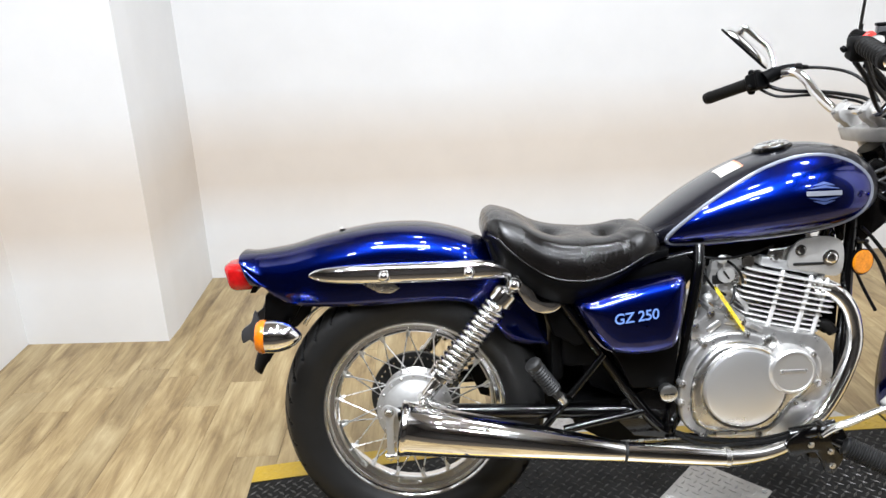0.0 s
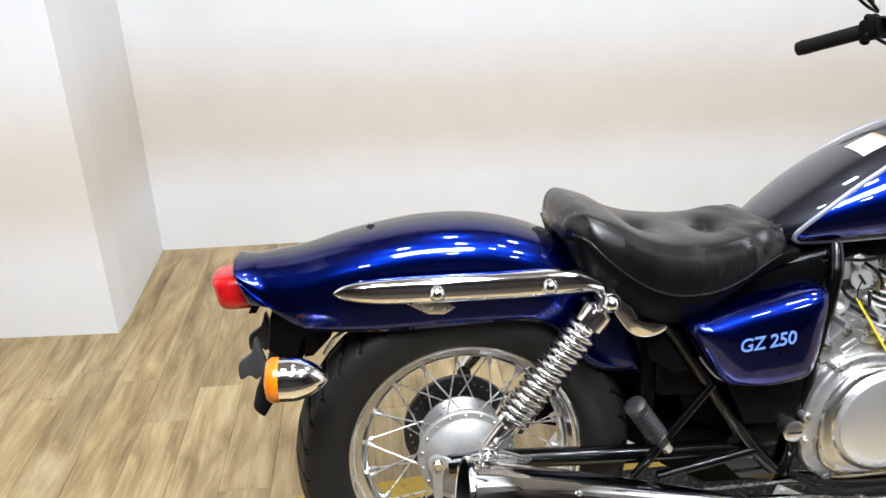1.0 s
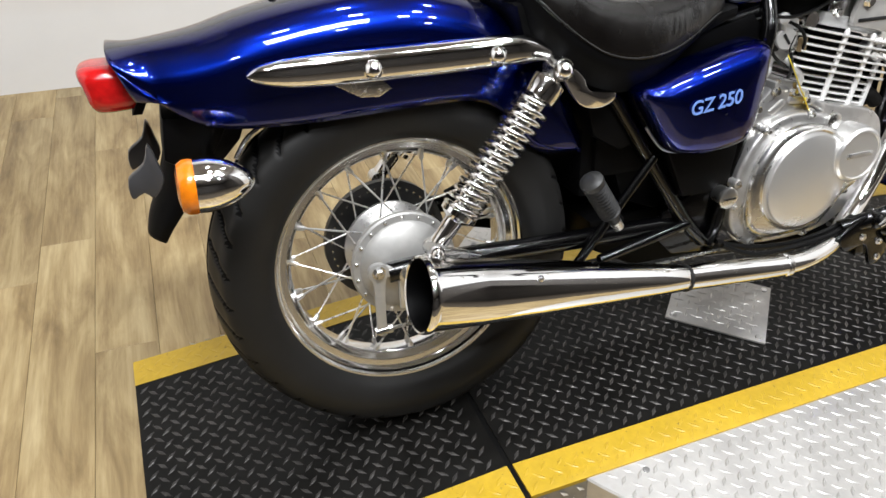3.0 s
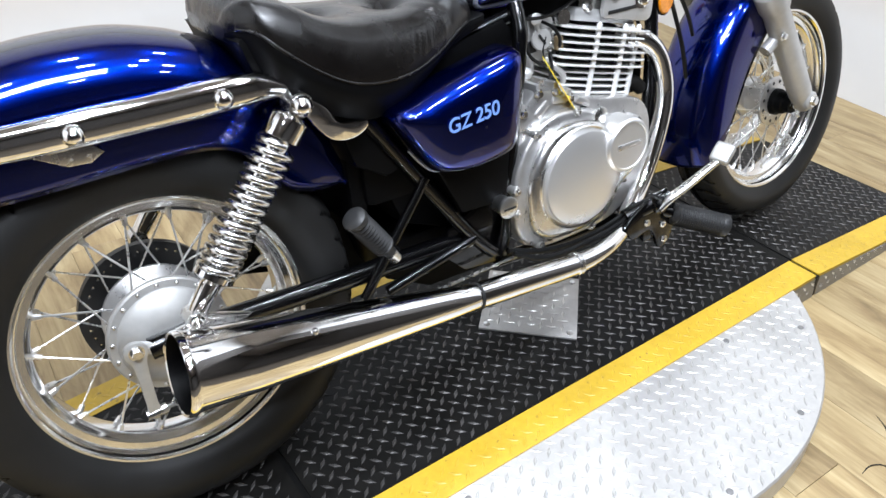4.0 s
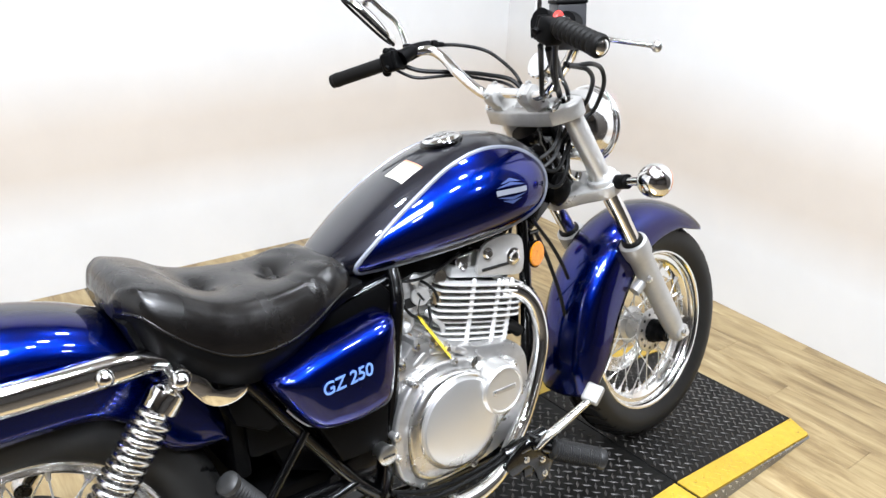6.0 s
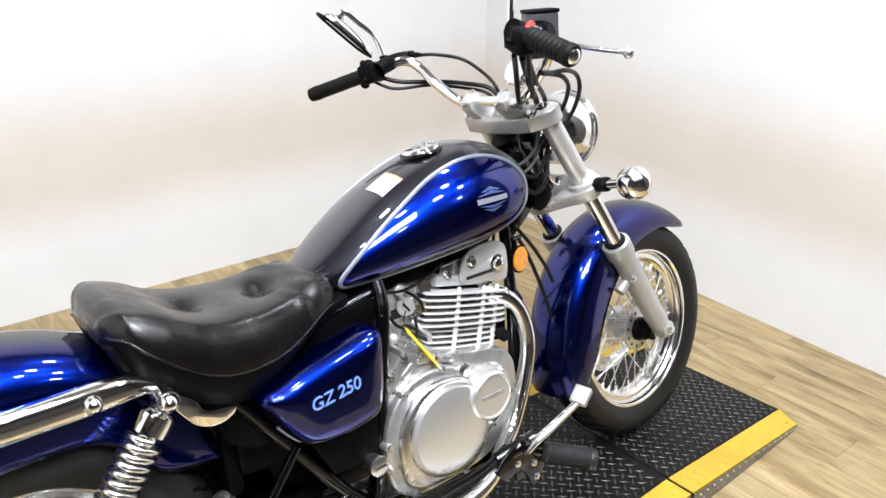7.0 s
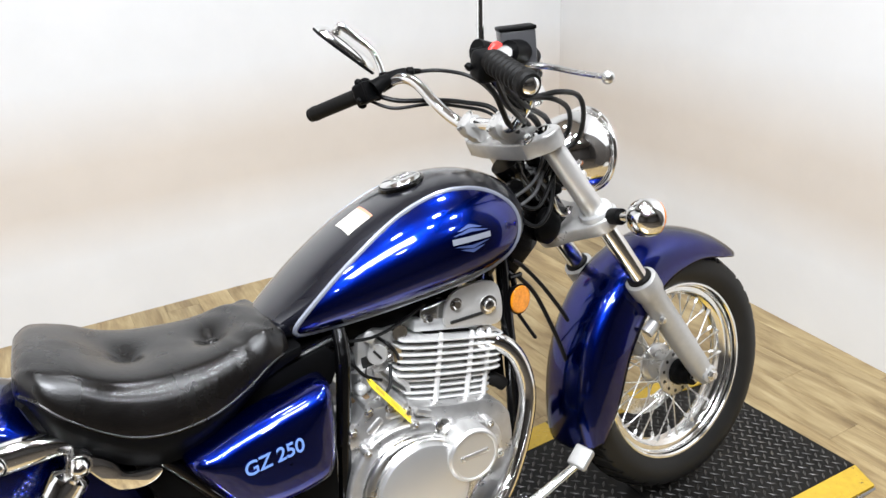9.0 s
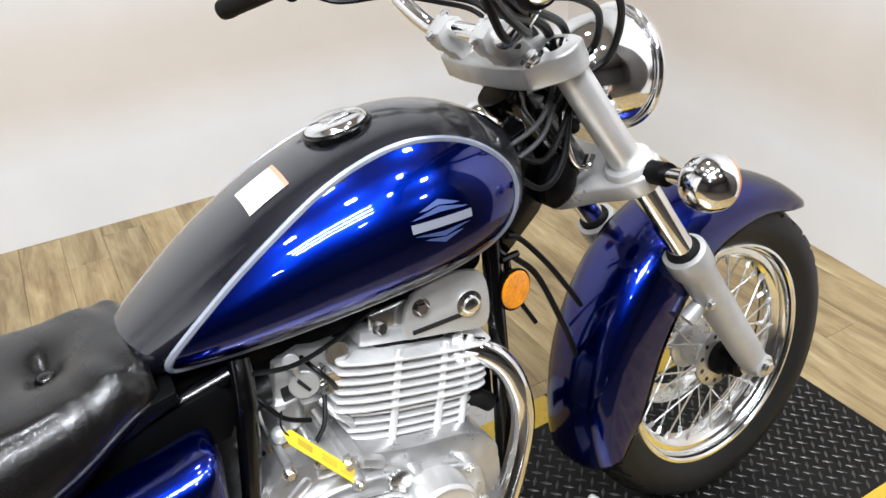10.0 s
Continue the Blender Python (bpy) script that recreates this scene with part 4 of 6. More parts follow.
# side cover and black box below it
for sgn in (-1, 1):
    outline = spline([(0.352, 0.546), (0.39, 0.560), (0.449, 0.576), (0.52, 0.592), (0.568, 0.600), (0.579, 0.587), (0.576, 0.535), (0.569, 0.482), (0.556, 0.450), (0.52, 0.438), (0.474, 0.434), (0.428, 0.441), (0.404, 0.457), (0.375, 0.497)], 4, True)
    cx, cz = 0.49, 0.505
    rows = []
    for t, out in ((1.0, 0.115), (1.0, 0.146), (0.985, 0.159), (0.955, 0.169), (0.89, 0.178), (0.77, 0.1845), (0.56, 0.189), (0.3, 0.1910), (0.02, 0.1915)):
        rows.append([(cx + (x - cx) * t, sgn * out, cz + (z - cz) * t) for x, z in outline])
    cover = part("side_cover", sheet(rows, close_v=True), PAINT_BLUE, bike, "metallic blue side cover", smooth=60)
    # pale lower lip: the floor's reflection painted on as a silver line
    part("cover_edge", tube([(x, sgn * 0.144, z - 0.001) for x, z in outline[len(outline) // 2 - 2:-4]], 0.0022, 8, 1), SILVER_LINE, cover)
    low = slab([(0.428, 0.444), (0.578, 0.455), (0.566, 0.352), (0.555, 0.345), (0.475, 0.348)], sgn * 0.085, sgn * 0.135, "xz", 0.006)
    part("battery_box", low, BLACK_PLASTIC, bike, "matt black battery box")
curve = bpy.data.curves.new("lettering", "FONT")
curve.body, curve.size, curve.extrude, curve.shear, curve.space_character = "GZ 250", 0.031, 0.0006, 0.0, 0.95
curve.offset = 0.0003
text_ob = new("lettering_source", curve)
deps = bpy.context.evaluated_depsgraph_get()
text_mesh = bpy.data.meshes.new_from_object(text_ob.evaluated_get(deps))
bpy.data.objects.remove(text_ob)
wide = max(v.co.x for v in text_mesh.vertices)
tm = Matrix(((1, 0, 0, 0.423), (0, 0, -1, -0.1925), (0.11, 1, 0, 0.511), (0, 0, 0, 1))) @ Matrix.Diagonal((0.091 / wide, 1, 1, 1))
text_mesh.transform(tm)
text_mesh.materials.clear()
text_mesh.materials.append(LETTER)
part("lettering", text_mesh, LETTER, bike, "pale blue model lettering")

# frame
for sgn in (-1, 1):
    y = sgn * 0.112
    part("frame_tube", tube([(0.258, y, 0.60), (0.322, y, 0.55), (0.420, y, 0.41), (0.500, y, 0.295), (0.545, y, 0.245)], 0.0125, 12), BLACK_GLOSS, bike, "glossy black frame tube")
    part("frame_tube", tube([(0.628, y * 0.8, 0.646), (0.624, y * 0.92, 0.62), (0.617, y, 0.58), (0.592, y, 0.42), (0.572, y, 0.28), (0.56, y, 0.235)], 0.0125, 12), BLACK_GLOSS, bike)
    part("frame_tube", rod((0.418, y * 1.1, 0.425), (0.285, y * 1.15, 0.262), 0.008), BLACK_GLOSS, bike)
    part("frame_tube", rod((0.505, y * 1.05, 0.288), (0.33, y * 1.1, 0.255), 0.009), BLACK_GLOSS, bike)
    part("frame_tube", tube([(0.63, y * 0.72, 0.63), (0.50, y * 0.72, 0.605), (0.36, y * 0.72, 0.60), (0.20, y * 0.8, 0.605)], 0.012, 12), BLACK_GLOSS, bike)
    part("frame_tube", tube([(0.985, sgn * 0.03, 0.72), (0.965, sgn * 0.06, 0.60), (0.955, sgn * 0.075, 0.45), (0.935, sgn * 0.08, 0.28), (0.88, sgn * 0.085, 0.205), (0.75, sgn * 0.09, 0.195), (0.56, sgn * 0.10, 0.215)], 0.0125, 12), BLACK_GLOSS, bike)
    # swing arm
    part("swing_arm", tube([(-0.03, sgn * 0.098, 0.297), (0.06, sgn * 0.104, 0.303), (0.25, sgn * 0.108, 0.296), (0.50, sgn * 0.098, 0.282)], 0.0165, 14), BLACK_GLOSS, bike, "glossy black swing arm")
    part("pivot_plate", slab([(0.46, 0.31), (0.55, 0.35), (0.60, 0.27), (0.57, 0.215), (0.49, 0.225), (0.455, 0.26)], sgn * 0.098, sgn * 0.106, "xz", 0.002), BLACK_GLOSS, bike)
    part("pivot_bolt", bolt((0.505, sgn * 0.107, 0.282), (0, sgn, 0), 0.012, 0.01), CHROME_DULL, bike)
    part("axle_nut", bolt((0.0, sgn * 0.116, 0.297), (0, sgn, 0), 0.013, 0.014), CHROME_DULL, bike)
    # shock absorber
    top, bot = Vector((0.225, sgn * 0.142, 0.595)), Vector((0.028, sgn * 0.152, 0.352))
    d = (bot - top).normalized()
    L = (bot - top).length
    shock = part("shock_absorber", lathe([(0.014, 0.012), (0.018, 0.019), (0.022, 0.0255), (0.030, 0.0270), (0.050, 0.0270), (0.054, 0.017), (L * 0.5, 0.015), (L * 0.78, 0.0145), (L * 0.785, 0.028), (L * 0.81, 0.028), (L * 0.835, 0.0145), (L * 0.96, 0.0135), (L, 0.009)], top, d, 32), CHROME, bike, "chromed rear shock absorber with coil spring")
    m = frame_to(top, d)
    coil = []
    turns = 14.5
    for k in range(int(turns * 14) + 1):
        an = 2 * math.pi * k / 14
        coil.append(tuple(m @ Vector((0.0248 * math.cos(an), 0.0248 * math.sin(an), 0.058 + (L * 0.785 - 0.058) * k / (turns * 14)))))
    part("spring", tube(coil, 0.0046, 8, 1), SPRING_STEEL, shock, "chromed coil spring", smooth=60)
    part("eye", lathe([(-0.016, 0.0165), (0.016, 0.0165)], top, (0, 1, 0), 24), CHROME_DULL, shock)
    part("cap_nut", dome(top + Vector((0, sgn * 0.015, 0)), (0, sgn, 0), 0.0145, 0.018), CHROME, shock)
    part("eye", lathe([(-0.014, 0.014), (0.014, 0.014)], bot, (0, 1, 0), 24), CHROME_DULL, shock)
    part("cap_nut", dome(bot + Vector((0, sgn * 0.013, 0)), (0, sgn, 0), 0.011, 0.014), CHROME, shock)
    # passenger peg, folded up
    a, b = Vector((0.312, sgn * 0.188, 0.357)), Vector((0.250, sgn * 0.205, 0.446))
    dd = (b - a).normalized()
    peg = part("passenger_peg", lathe([(0, 0.009), (0.022, 0.010), (0.024, 0.0165), (0.028, 0.0172)] + [(0.03 + 0.0034 * k, (0.0152, 0.0175)[k % 2]) for k in range(20)] + [(0.098, 0.0185), (0.104, 0.0180), (0.108, 0.0135), (0.109, 0.006)], a, dd, 28), PEG_RUBBER, bike, "black rubber passenger foot peg folded up")
    part("peg_tip", lathe([(-0.016, 0.006), (-0.012, 0.009), (0.022, 0.0095)], a, dd, 20), CHROME_DULL, peg)
    part("peg_bracket", rod(a + Vector((0.005, 0, 0.004)), (0.345, sgn * 0.118, 0.325), 0.008), BLACK_GLOSS, bike)
# enlarged chain guard and five added black blocks that darken gaps in the frame
part("chain_case", slab([(0.13, 0.335), (0.30, 0.40), (0.36, 0.52), (0.56, 0.56), (0.59, 0.40), (0.60, 0.165), (0.42, 0.165), (0.33, 0.215), (0.16, 0.262)], 0.074, 0.090, "xz", 0.006), BLACK_PLASTIC, bike, "black chain guard and left side panel, enlarged to darken gaps")
part("under_tray", slab([(0.35, 0.29), (0.60, 0.30), (0.60, 0.175), (0.45, 0.18), (0.37, 0.225)], -0.05, 0.070, "xz", 0.01), BLACK_PLASTIC, bike)
part("tool_box", slab([(0.335, 0.50), (0.57, 0.52), (0.575, 0.33), (0.47, 0.30), (0.40, 0.33)], -0.07, 0.06, "xz", 0.01), BLACK_PLASTIC, bike)
part("wiring_cover", box((0.745, 0, 0.630), (0.27, 0.10, 0.05), 0.01), BLACK_PLASTIC, bike, "black block added to darken the gap below the tank")
part("inner_panel", slab([(0.285, 0.56), (0.33, 0.548), (0.42, 0.56), (0.43, 0.46), (0.36, 0.44), (0.31, 0.47)], -0.112, 0.112, "xz", 0.006), BLACK_PLASTIC, bike)
part("seat_pan", slab([(0.36, 0.585), (0.60, 0.628), (0.625, 0.60), (0.60, 0.56), (0.44, 0.545)], -0.098, 0.098, "xz", 0.006), BLACK_PLASTIC, bike)
part("air_box", box((0.45, 0, 0.48), (0.24, 0.17, 0.20), 0.02), BLACK_PLASTIC, bike)
part("inner_mudguard", box((0.325, 0, 0.45), (0.03, 0.15, 0.2), 0.01), BLACK_PLASTIC, bike)
part("backbone", tube([(0.56, 0, 0.64), (0.80, 0, 0.70), (1.0, 0, 0.80)], 0.024, 12), BLACK_GLOSS, bike)
part("head_tube", rod(PIVOT - AX * 0.22, PIVOT - AX * 0.05, 0.028, 20), BLACK_GLOSS, bike)
part("rear_crossbar", rod((0.505, -0.11, 0.282), (0.505, 0.11, 0.282), 0.014), BLACK_GLOSS, bike)
part("brake_arm", slab([tuple(p) for p in spline([(-0.052, 0.328), (-0.038, 0.322), (-0.034, 0.308), (-0.041, 0.290), (-0.043, 0.224), (-0.040, 0.210), (-0.050, 0.198), (-0.061, 0.208), (-0.058, 0.224), (-0.060, 0.290), (-0.067, 0.308), (-0.064, 0.322)], 3, True)], -0.121, -0.113, "xz", 0.002), DRUM, bike, "grey rear brake lever arm")
part("brake_cam", slab([(-0.040, 0.318), (-0.014, 0.305), (-0.002, 0.29), (-0.006, 0.235), (-0.016, 0.235), (-0.016, 0.285), (-0.04, 0.30)], -0.110, -0.102, "xz", 0.002), ALU_PAINT, bike)
part("cam_bolt", bolt((-0.050, -0.120, 0.312), (0, -1, 0), 0.008, 0.008), CHROME_DULL, bike)
part("brake_rod", rod((-0.050, -0.116, 0.208), (0.62, -0.125, 0.225), 0.003, 8), CHROME_DULL, bike)
part("rod_nut", rod((-0.062, -0.116, 0.207), (-0.034, -0.116, 0.2085), 0.0075, 10), CHROME_DULL, bike)

before_engine = set(bike.children)

# engine
part("crankcase", slab([tuple(p) for p in spline([(0.585, 0.43), (0.588, 0.30), (0.625, 0.225), (0.72, 0.205), (0.84, 0.215), (0.912, 0.28), (0.93, 0.37), (0.90, 0.43), (0.80, 0.455), (0.71, 0.485), (0.645, 0.495)], 4, True)], -0.105, 0.105, "xz", 0.006), ALU, bike, "cast aluminium crankcase")
part("gearbox_top", slab([(0.600, 0.44), (0.612, 0.468), (0.65, 0.503), (0.70, 0.498), (0.735, 0.470), (0.74, 0.43)], -0.112, 0.09, "xz", 0.008), ALU, bike)
for k, (rx, rz) in enumerate([(0.622, 0.478), (0.655, 0.504), (0.692, 0.500), (0.722, 0.482)]):
    part("case_rib", box((rx, -0.06, rz), (0.011, 0.108, 0.020), 0.004), ALU, bike)
    part("case_bolt", bolt((rx, -0.112, rz - 0.006), (0, -1, 0), 0.0065, 0.008), CHROME_DULL, bike)
OUT = [tuple(p) for p in spline([(0.588, 0.335), (0.596, 0.262), (0.640, 0.226), (0.72, 0.220), (0.79, 0.232), (0.835, 0.288), (0.868, 0.312), (0.893, 0.345), (0.888, 0.392), (0.850, 0.417), (0.805, 0.424), (0.765, 0.448), (0.70, 0.460), (0.645, 0.446), (0.605, 0.400)], 5, True)]
part("clutch_case", slab(OUT, -0.128, -0.100, "xz", 0.007, 3), ALU, bike, "aluminium clutch case")
for k in range(2, len(OUT), 8):
    x, z = OUT[k]
    cx, cz = 0.72 + (x - 0.72) * 0.97, 0.335 + (z - 0.335) * 0.97
    lug = part("case_lug", lathe([(0, 0.0095), (0.022, 0.009), (0.0245, 0.0078)], (cx, -0.105, cz), (0, -1, 0), 18), ALU, bike)
    part("case_bolt", bolt((cx, -0.1295, cz), (0, -1, 0), 0.0045, 0.005), CHROME_DULL, lug)
part("case_body", slab([(0.724 + (x - 0.724) * 0.86, 0.338 + (z - 0.338) * 0.86) for x, z in OUT], -0.148, -0.125, "xz", 0.013, 4), ALU_SATIN, bike, "raised rounded clutch case")
part("clutch_rim", lathe([(0.010, 0.0945), (0.020, 0.0935), (0.0225, 0.091), (0.0215, 0.0875)], (0.718, -0.129, 0.343), (0, -1, 0), 64), ALU_SATIN, bike)
part("clutch_cover", lathe([(0.006, 0.0865), (0.024, 0.086), (0.0285, 0.0835), (0.0300, 0.079), (0.0322, 0.06), (0.0345, 0.03), (0.0352, 0.0)], (0.718, -0.129, 0.343), (0, -1, 0), 72), ALU_BRUSHED, bike, "round brushed aluminium clutch cover")
gen = part("points_cover", lathe([(-0.02, 0.050), (0.018, 0.049), (0.022, 0.045), (0.0225, 0.042), (0.020, 0.041), (0.020, 0.0)], (0.812, -0.146, 0.380), (0, -1, 0), 56), ALU_BRUSHED, bike, "small round polished cover with raised maker's bar")
part("maker_bar", box((0.812, -0.1665, 0.381), (0.056, 0.002, 0.009), 0.0008), ALU, gen)
part("starter_cap", lathe([(0, 0.036), (0.03, 0.036), (0.036, 0.031), (0.037, 0.0)], (0.895, -0.068, 0.380), (0, -1, 0), 40), ALU, bike, "smooth grey starter motor cap")
part("starter_motor", rod((0.895, -0.068, 0.380), (0.895, 0.08, 0.380), 0.033, 28), ALU_PAINT, bike)
knob = part("oil_knob", lathe([(-0.02, 0.015), (0, 0.016), (0.004, 0.019), (0.008, 0.0185), (0.010, 0.014)], (0.557, -0.144, 0.338), (0, -1, 0), 24), ALU_POLISHED, bike, "polished round knob")
part("slot", box((0.557, -0.1545, 0.338), (0.024, 0.002, 0.003), 0), GASKET, knob)
part("drain_recess", lathe([(0, 0.0145), (0.0035, 0.0145), (0.004, 0.011), (0.001, 0.010)], (0.634, -0.1275, 0.274), (0, -1, 0), 24), BLACK_PLASTIC, bike)
part("case_plug", lathe([(0, 0.015), (0.006, 0.015), (0.008, 0.012)], (0.775, -0.128, 0.436), (0, -1, 0), 24), ALU_POLISHED, bike)

CYL = Matrix.Translation((0.832, 0, 0.494)) @ pose(0, 0, 0, 0, 13, 0)
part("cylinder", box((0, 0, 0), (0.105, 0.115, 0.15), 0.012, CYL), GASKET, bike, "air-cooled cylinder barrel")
for k in range(6):
    a = 0.006 + k * 0.0125
    part("cooling_fin", slab([tuple(p) for p in spline([(x * 1.1, y * 1.1) for x, y in ((-0.098, -0.055), (-0.085, -0.074), (-0.03, -0.081), (0.05, -0.081), (0.088, -0.074), (0.097, -0.05), (0.097, 0.05), (0.088, 0.074), (0.05, 0.081), (-0.03, 0.081), (-0.085, 0.074), (-0.098, 0.055))], 3, True)], a - 0.0017, a + 0.0017, "xy", 0.0007, 1, CYL), FIN_ALU, bike, "thin aluminium cooling fin")
for k in range(5):
    a = -0.0065 - k * 0.0115
    part("cooling_fin", slab([tuple(p) for p in spline([(x * 1.1, y * 1.1) for x, y in ((-0.080, -0.05), (-0.07, -0.066), (-0.02, -0.073), (0.05, -0.073), (0.076, -0.066), (0.083, -0.045), (0.083, 0.045), (0.076, 0.066), (0.05, 0.073), (-0.02, 0.073), (-0.07, 0.066), (-0.08, 0.05))], 3, True)], a - 0.0017, a + 0.0017, "xy", 0.0007, 1, CYL), FIN_ALU, bike, "thin aluminium cooling fin")
for px, py, top in ((-0.030, -0.080, 0.076), (0.033, -0.081, 0.076), (0.072, -0.076, 0.076), (-0.030, 0.080, 0.076), (0.033, 0.081, 0.076)):
    part("fin_pillar", lathe([(-0.060, 0.005), (top, 0.005), (top + 0.004, 0.003)], CYL @ Vector((px, py, 0)), CYL.to_3x3() @ Vector((0, 0, 1)), 12), FIN_ALU, bike)
for a in (-0.066, -0.079):
    part("base_fin", slab([tuple(p) for p in spline([(-0.085, -0.05), (-0.075, -0.074), (0.0, -0.080), (0.074, -0.074), (0.086, -0.05), (0.086, 0.05), (0.074, 0.074), (0.0, 0.080), (-0.075, 0.074), (-0.085, 0.05)], 3, True)], a - 0.0035, a + 0.0035, "xy", 0.0012, 1, CYL), FIN_ALU, bike, "thick aluminium base fin")
part("base_flange", box((-0.012, -0.065, -0.088), (0.125, 0.05, 0.02), 0.006, CYL), FIN_ALU, bike)
part("barrel_foot", slab([(-0.085, -0.105), (0.072, -0.105), (0.076, -0.095), (0.074, -0.086), (-0.072, -0.086), (-0.080, -0.095)], -0.088, 0.07, "xz", 0.006, 2, CYL), FIN_ALU, bike, "pale cast cylinder foot")
part("tappet_block", box((-0.020, -0.098, -0.092), (0.030, 0.022, 0.044), 0.004, CYL), ALU, bike)
part("dowel_boss", lathe([(0, 0.010), (0.010, 0.010), (0.012, 0.007)], CYL @ Vector((0.045, -0.092, -0.088)), (0, -1, 0), 20), CHROME_DULL, bike)
part("breather_stub", tube([(0.905, -0.05, 0.452), (0.925, -0.06, 0.448), (0.945, -0.062, 0.430)], 0.013, 14), RUBBER, bike, "black rubber breather stub")
for lx, lz, ang in ((0.752, 0.462, 30), (0.700, 0.478, 10), (0.662, 0.470, -35)):
    part("case_lump", box((0, 0, 0), (0.034, 0.05, 0.014), 0.005, Matrix.Translation((lx, -0.092, lz)) @ pose(0, 0, 0, 0, ang, 0)), ALU, bike)
part("cylinder_head", box((0.0, 0, 0.088), (0.15, 0.125, 0.022), 0.006, CYL), ALU_PAINT, bike)
part("rocker_cover", slab([(-0.062, 0.092), (0.072, 0.092), (0.072, 0.104), (0.05, 0.128), (-0.02, 0.132), (-0.062, 0.118)], -0.058, 0.058, "xz", 0.008, 3, CYL), ALU_POLISHED, bike, "polished rocker cover")
for px in (-0.048, 0.0, 0.04):
    part("cover_bolt", bolt(CYL @ Vector((px, -0.06, 0.100)), CYL.to_3x3() @ Vector((0, -1, 0.15)), 0.0075, 0.009), CHROME_DULL, bike)
for sgn in (-1, 1):
    mount = part("engine_mount", slab([tuple(p) for p in spline([(0.832, 0.585), (0.838, 0.620), (0.858, 0.642), (0.900, 0.648), (0.937, 0.641), (0.951, 0.621), (0.952, 0.577), (0.938, 0.559), (0.895, 0.568), (0.853, 0.577)], 3, True)], sgn * 0.066, sgn * 0.076, "xz", 0.003), CAST_GREY, bike, "pale aluminium head mounting plate")
    part("mount_bolt", lathe([(0, 0.0175), (0.002, 0.0175), (0.003, 0.012), (0.010, 0.011), (0.012, 0.008)], (0.922, sgn * 0.0765, 0.601), (0, sgn, 0), 24), CHROME, mount)
    part("mount_rib", box((0.885, sgn * 0.0765, 0.589), (0.085, 0.003, 0.006), 0.001, None), GASKET, mount)
    part("mount_bolt", bolt((0.857, sgn * 0.0765, 0.620), (0, sgn, 0), 0.009, 0.008), CHROME, mount)
part("regulator", box((0.945, 0.0, 0.47), (0.03, 0.10, 0.10), 0.006), BLACK_PLASTIC, bike)

# carburettor and its pipes
before_carb = set(bike.children)
part("carburettor", lathe([(0, 0.021), (0.03, 0.022), (0.035, 0.030), (0.06, 0.030), (0.064, 0.022), (0.11, 0.020)], (0.635, -0.03, 0.556), (1, 0, 0.05), 28), GASKET, bike, "grey metal carburettor")
throttle = part("slide_cap", lathe([(0, 0.018), (0.005, 0.018), (0.0062, 0.0165), (0.0062, 0.0)], (0.695, -0.070, 0.572), (-0.25, -1, 0.1), 32), CAST_GREY, bike, "round grey throttle plate")
part("slot", box((0, 0, 0), (0.020, 0.003, 0.004), 0, Matrix.Translation((0.6933, -0.0765, 0.5727)) @ pose(0, 0, 0, 0, 55, -14)), GASKET, throttle)
part("throttle_ear", lathe([(0, 0.010), (0.005, 0.010), (0.006, 0.008)], (0.686, -0.068, 0.606), (-0.2, -1, 0.1), 20), ALU_PAINT, throttle)
part("throttle_link", rod((0.690, -0.070, 0.585), (0.686, -0.069, 0.604), 0.005, 10), ALU_PAINT, throttle)
part("carb_body", slab([(0.655, 0.535), (0.668, 0.60), (0.70, 0.612), (0.735, 0.60), (0.742, 0.545), (0.71, 0.528)], -0.058, 0.01, "xz", 0.008), CAST_GREY, bike, "grey cast carburettor body")
part("spring_coil", tube([(0.716 + 0.007 * math.cos(k * 0.9), -0.066 + 0.007 * math.sin(k * 0.9), 0.545 + 0.0009 * k) for k in range(44)], 0.0013, 6, 2), CHROME_DULL, bike)
part("vent_pipe", tube([(0.712, -0.062, 0.535), (0.722, -0.078, 0.520), (0.735, -0.080, 0.505), (0.742, -0.072, 0.49)], 0.0055, 10), CAST_GREY, bike)
part("clip", box((0.730, -0.075, 0.560), (0.014, 0.010, 0.024), 0.002), mottle(mat("tan_bracket", (0.30, 0.22, 0.12), 0.5, 0.3), (0.30, 0.22, 0.12), 40, 0.2), bike)
part("float_bowl", lathe([(0, 0.024), (0.012, 0.025), (0.03, 0.024), (0.038, 0.017), (0.046, 0.008)], (0.668, -0.045, 0.545), (0, -0.05, -1), 28), ALU, bike, "grey float bowl")
part("choke_knob", ball((0.652, -0.082, 0.525), 0.011, (0, 1, 0), 16), ALU_PAINT, bike)
part("bowl_screw", bolt((0.645, -0.068, 0.505), (0, -1, 0), 0.007, 0.008), CHROME_DULL, bike)
part("brown_cap", lathe([(0, 0.017), (0.016, 0.017), (0.02, 0.013)], (0.652, -0.062, 0.497), (0, -1, 0), 20), mottle(mat("tan_metal", (0.3, 0.2, 0.1), 0.5, 0.4), (0.32, 0.22, 0.12), 60, 0.3), bike, "tan metal pump cap")
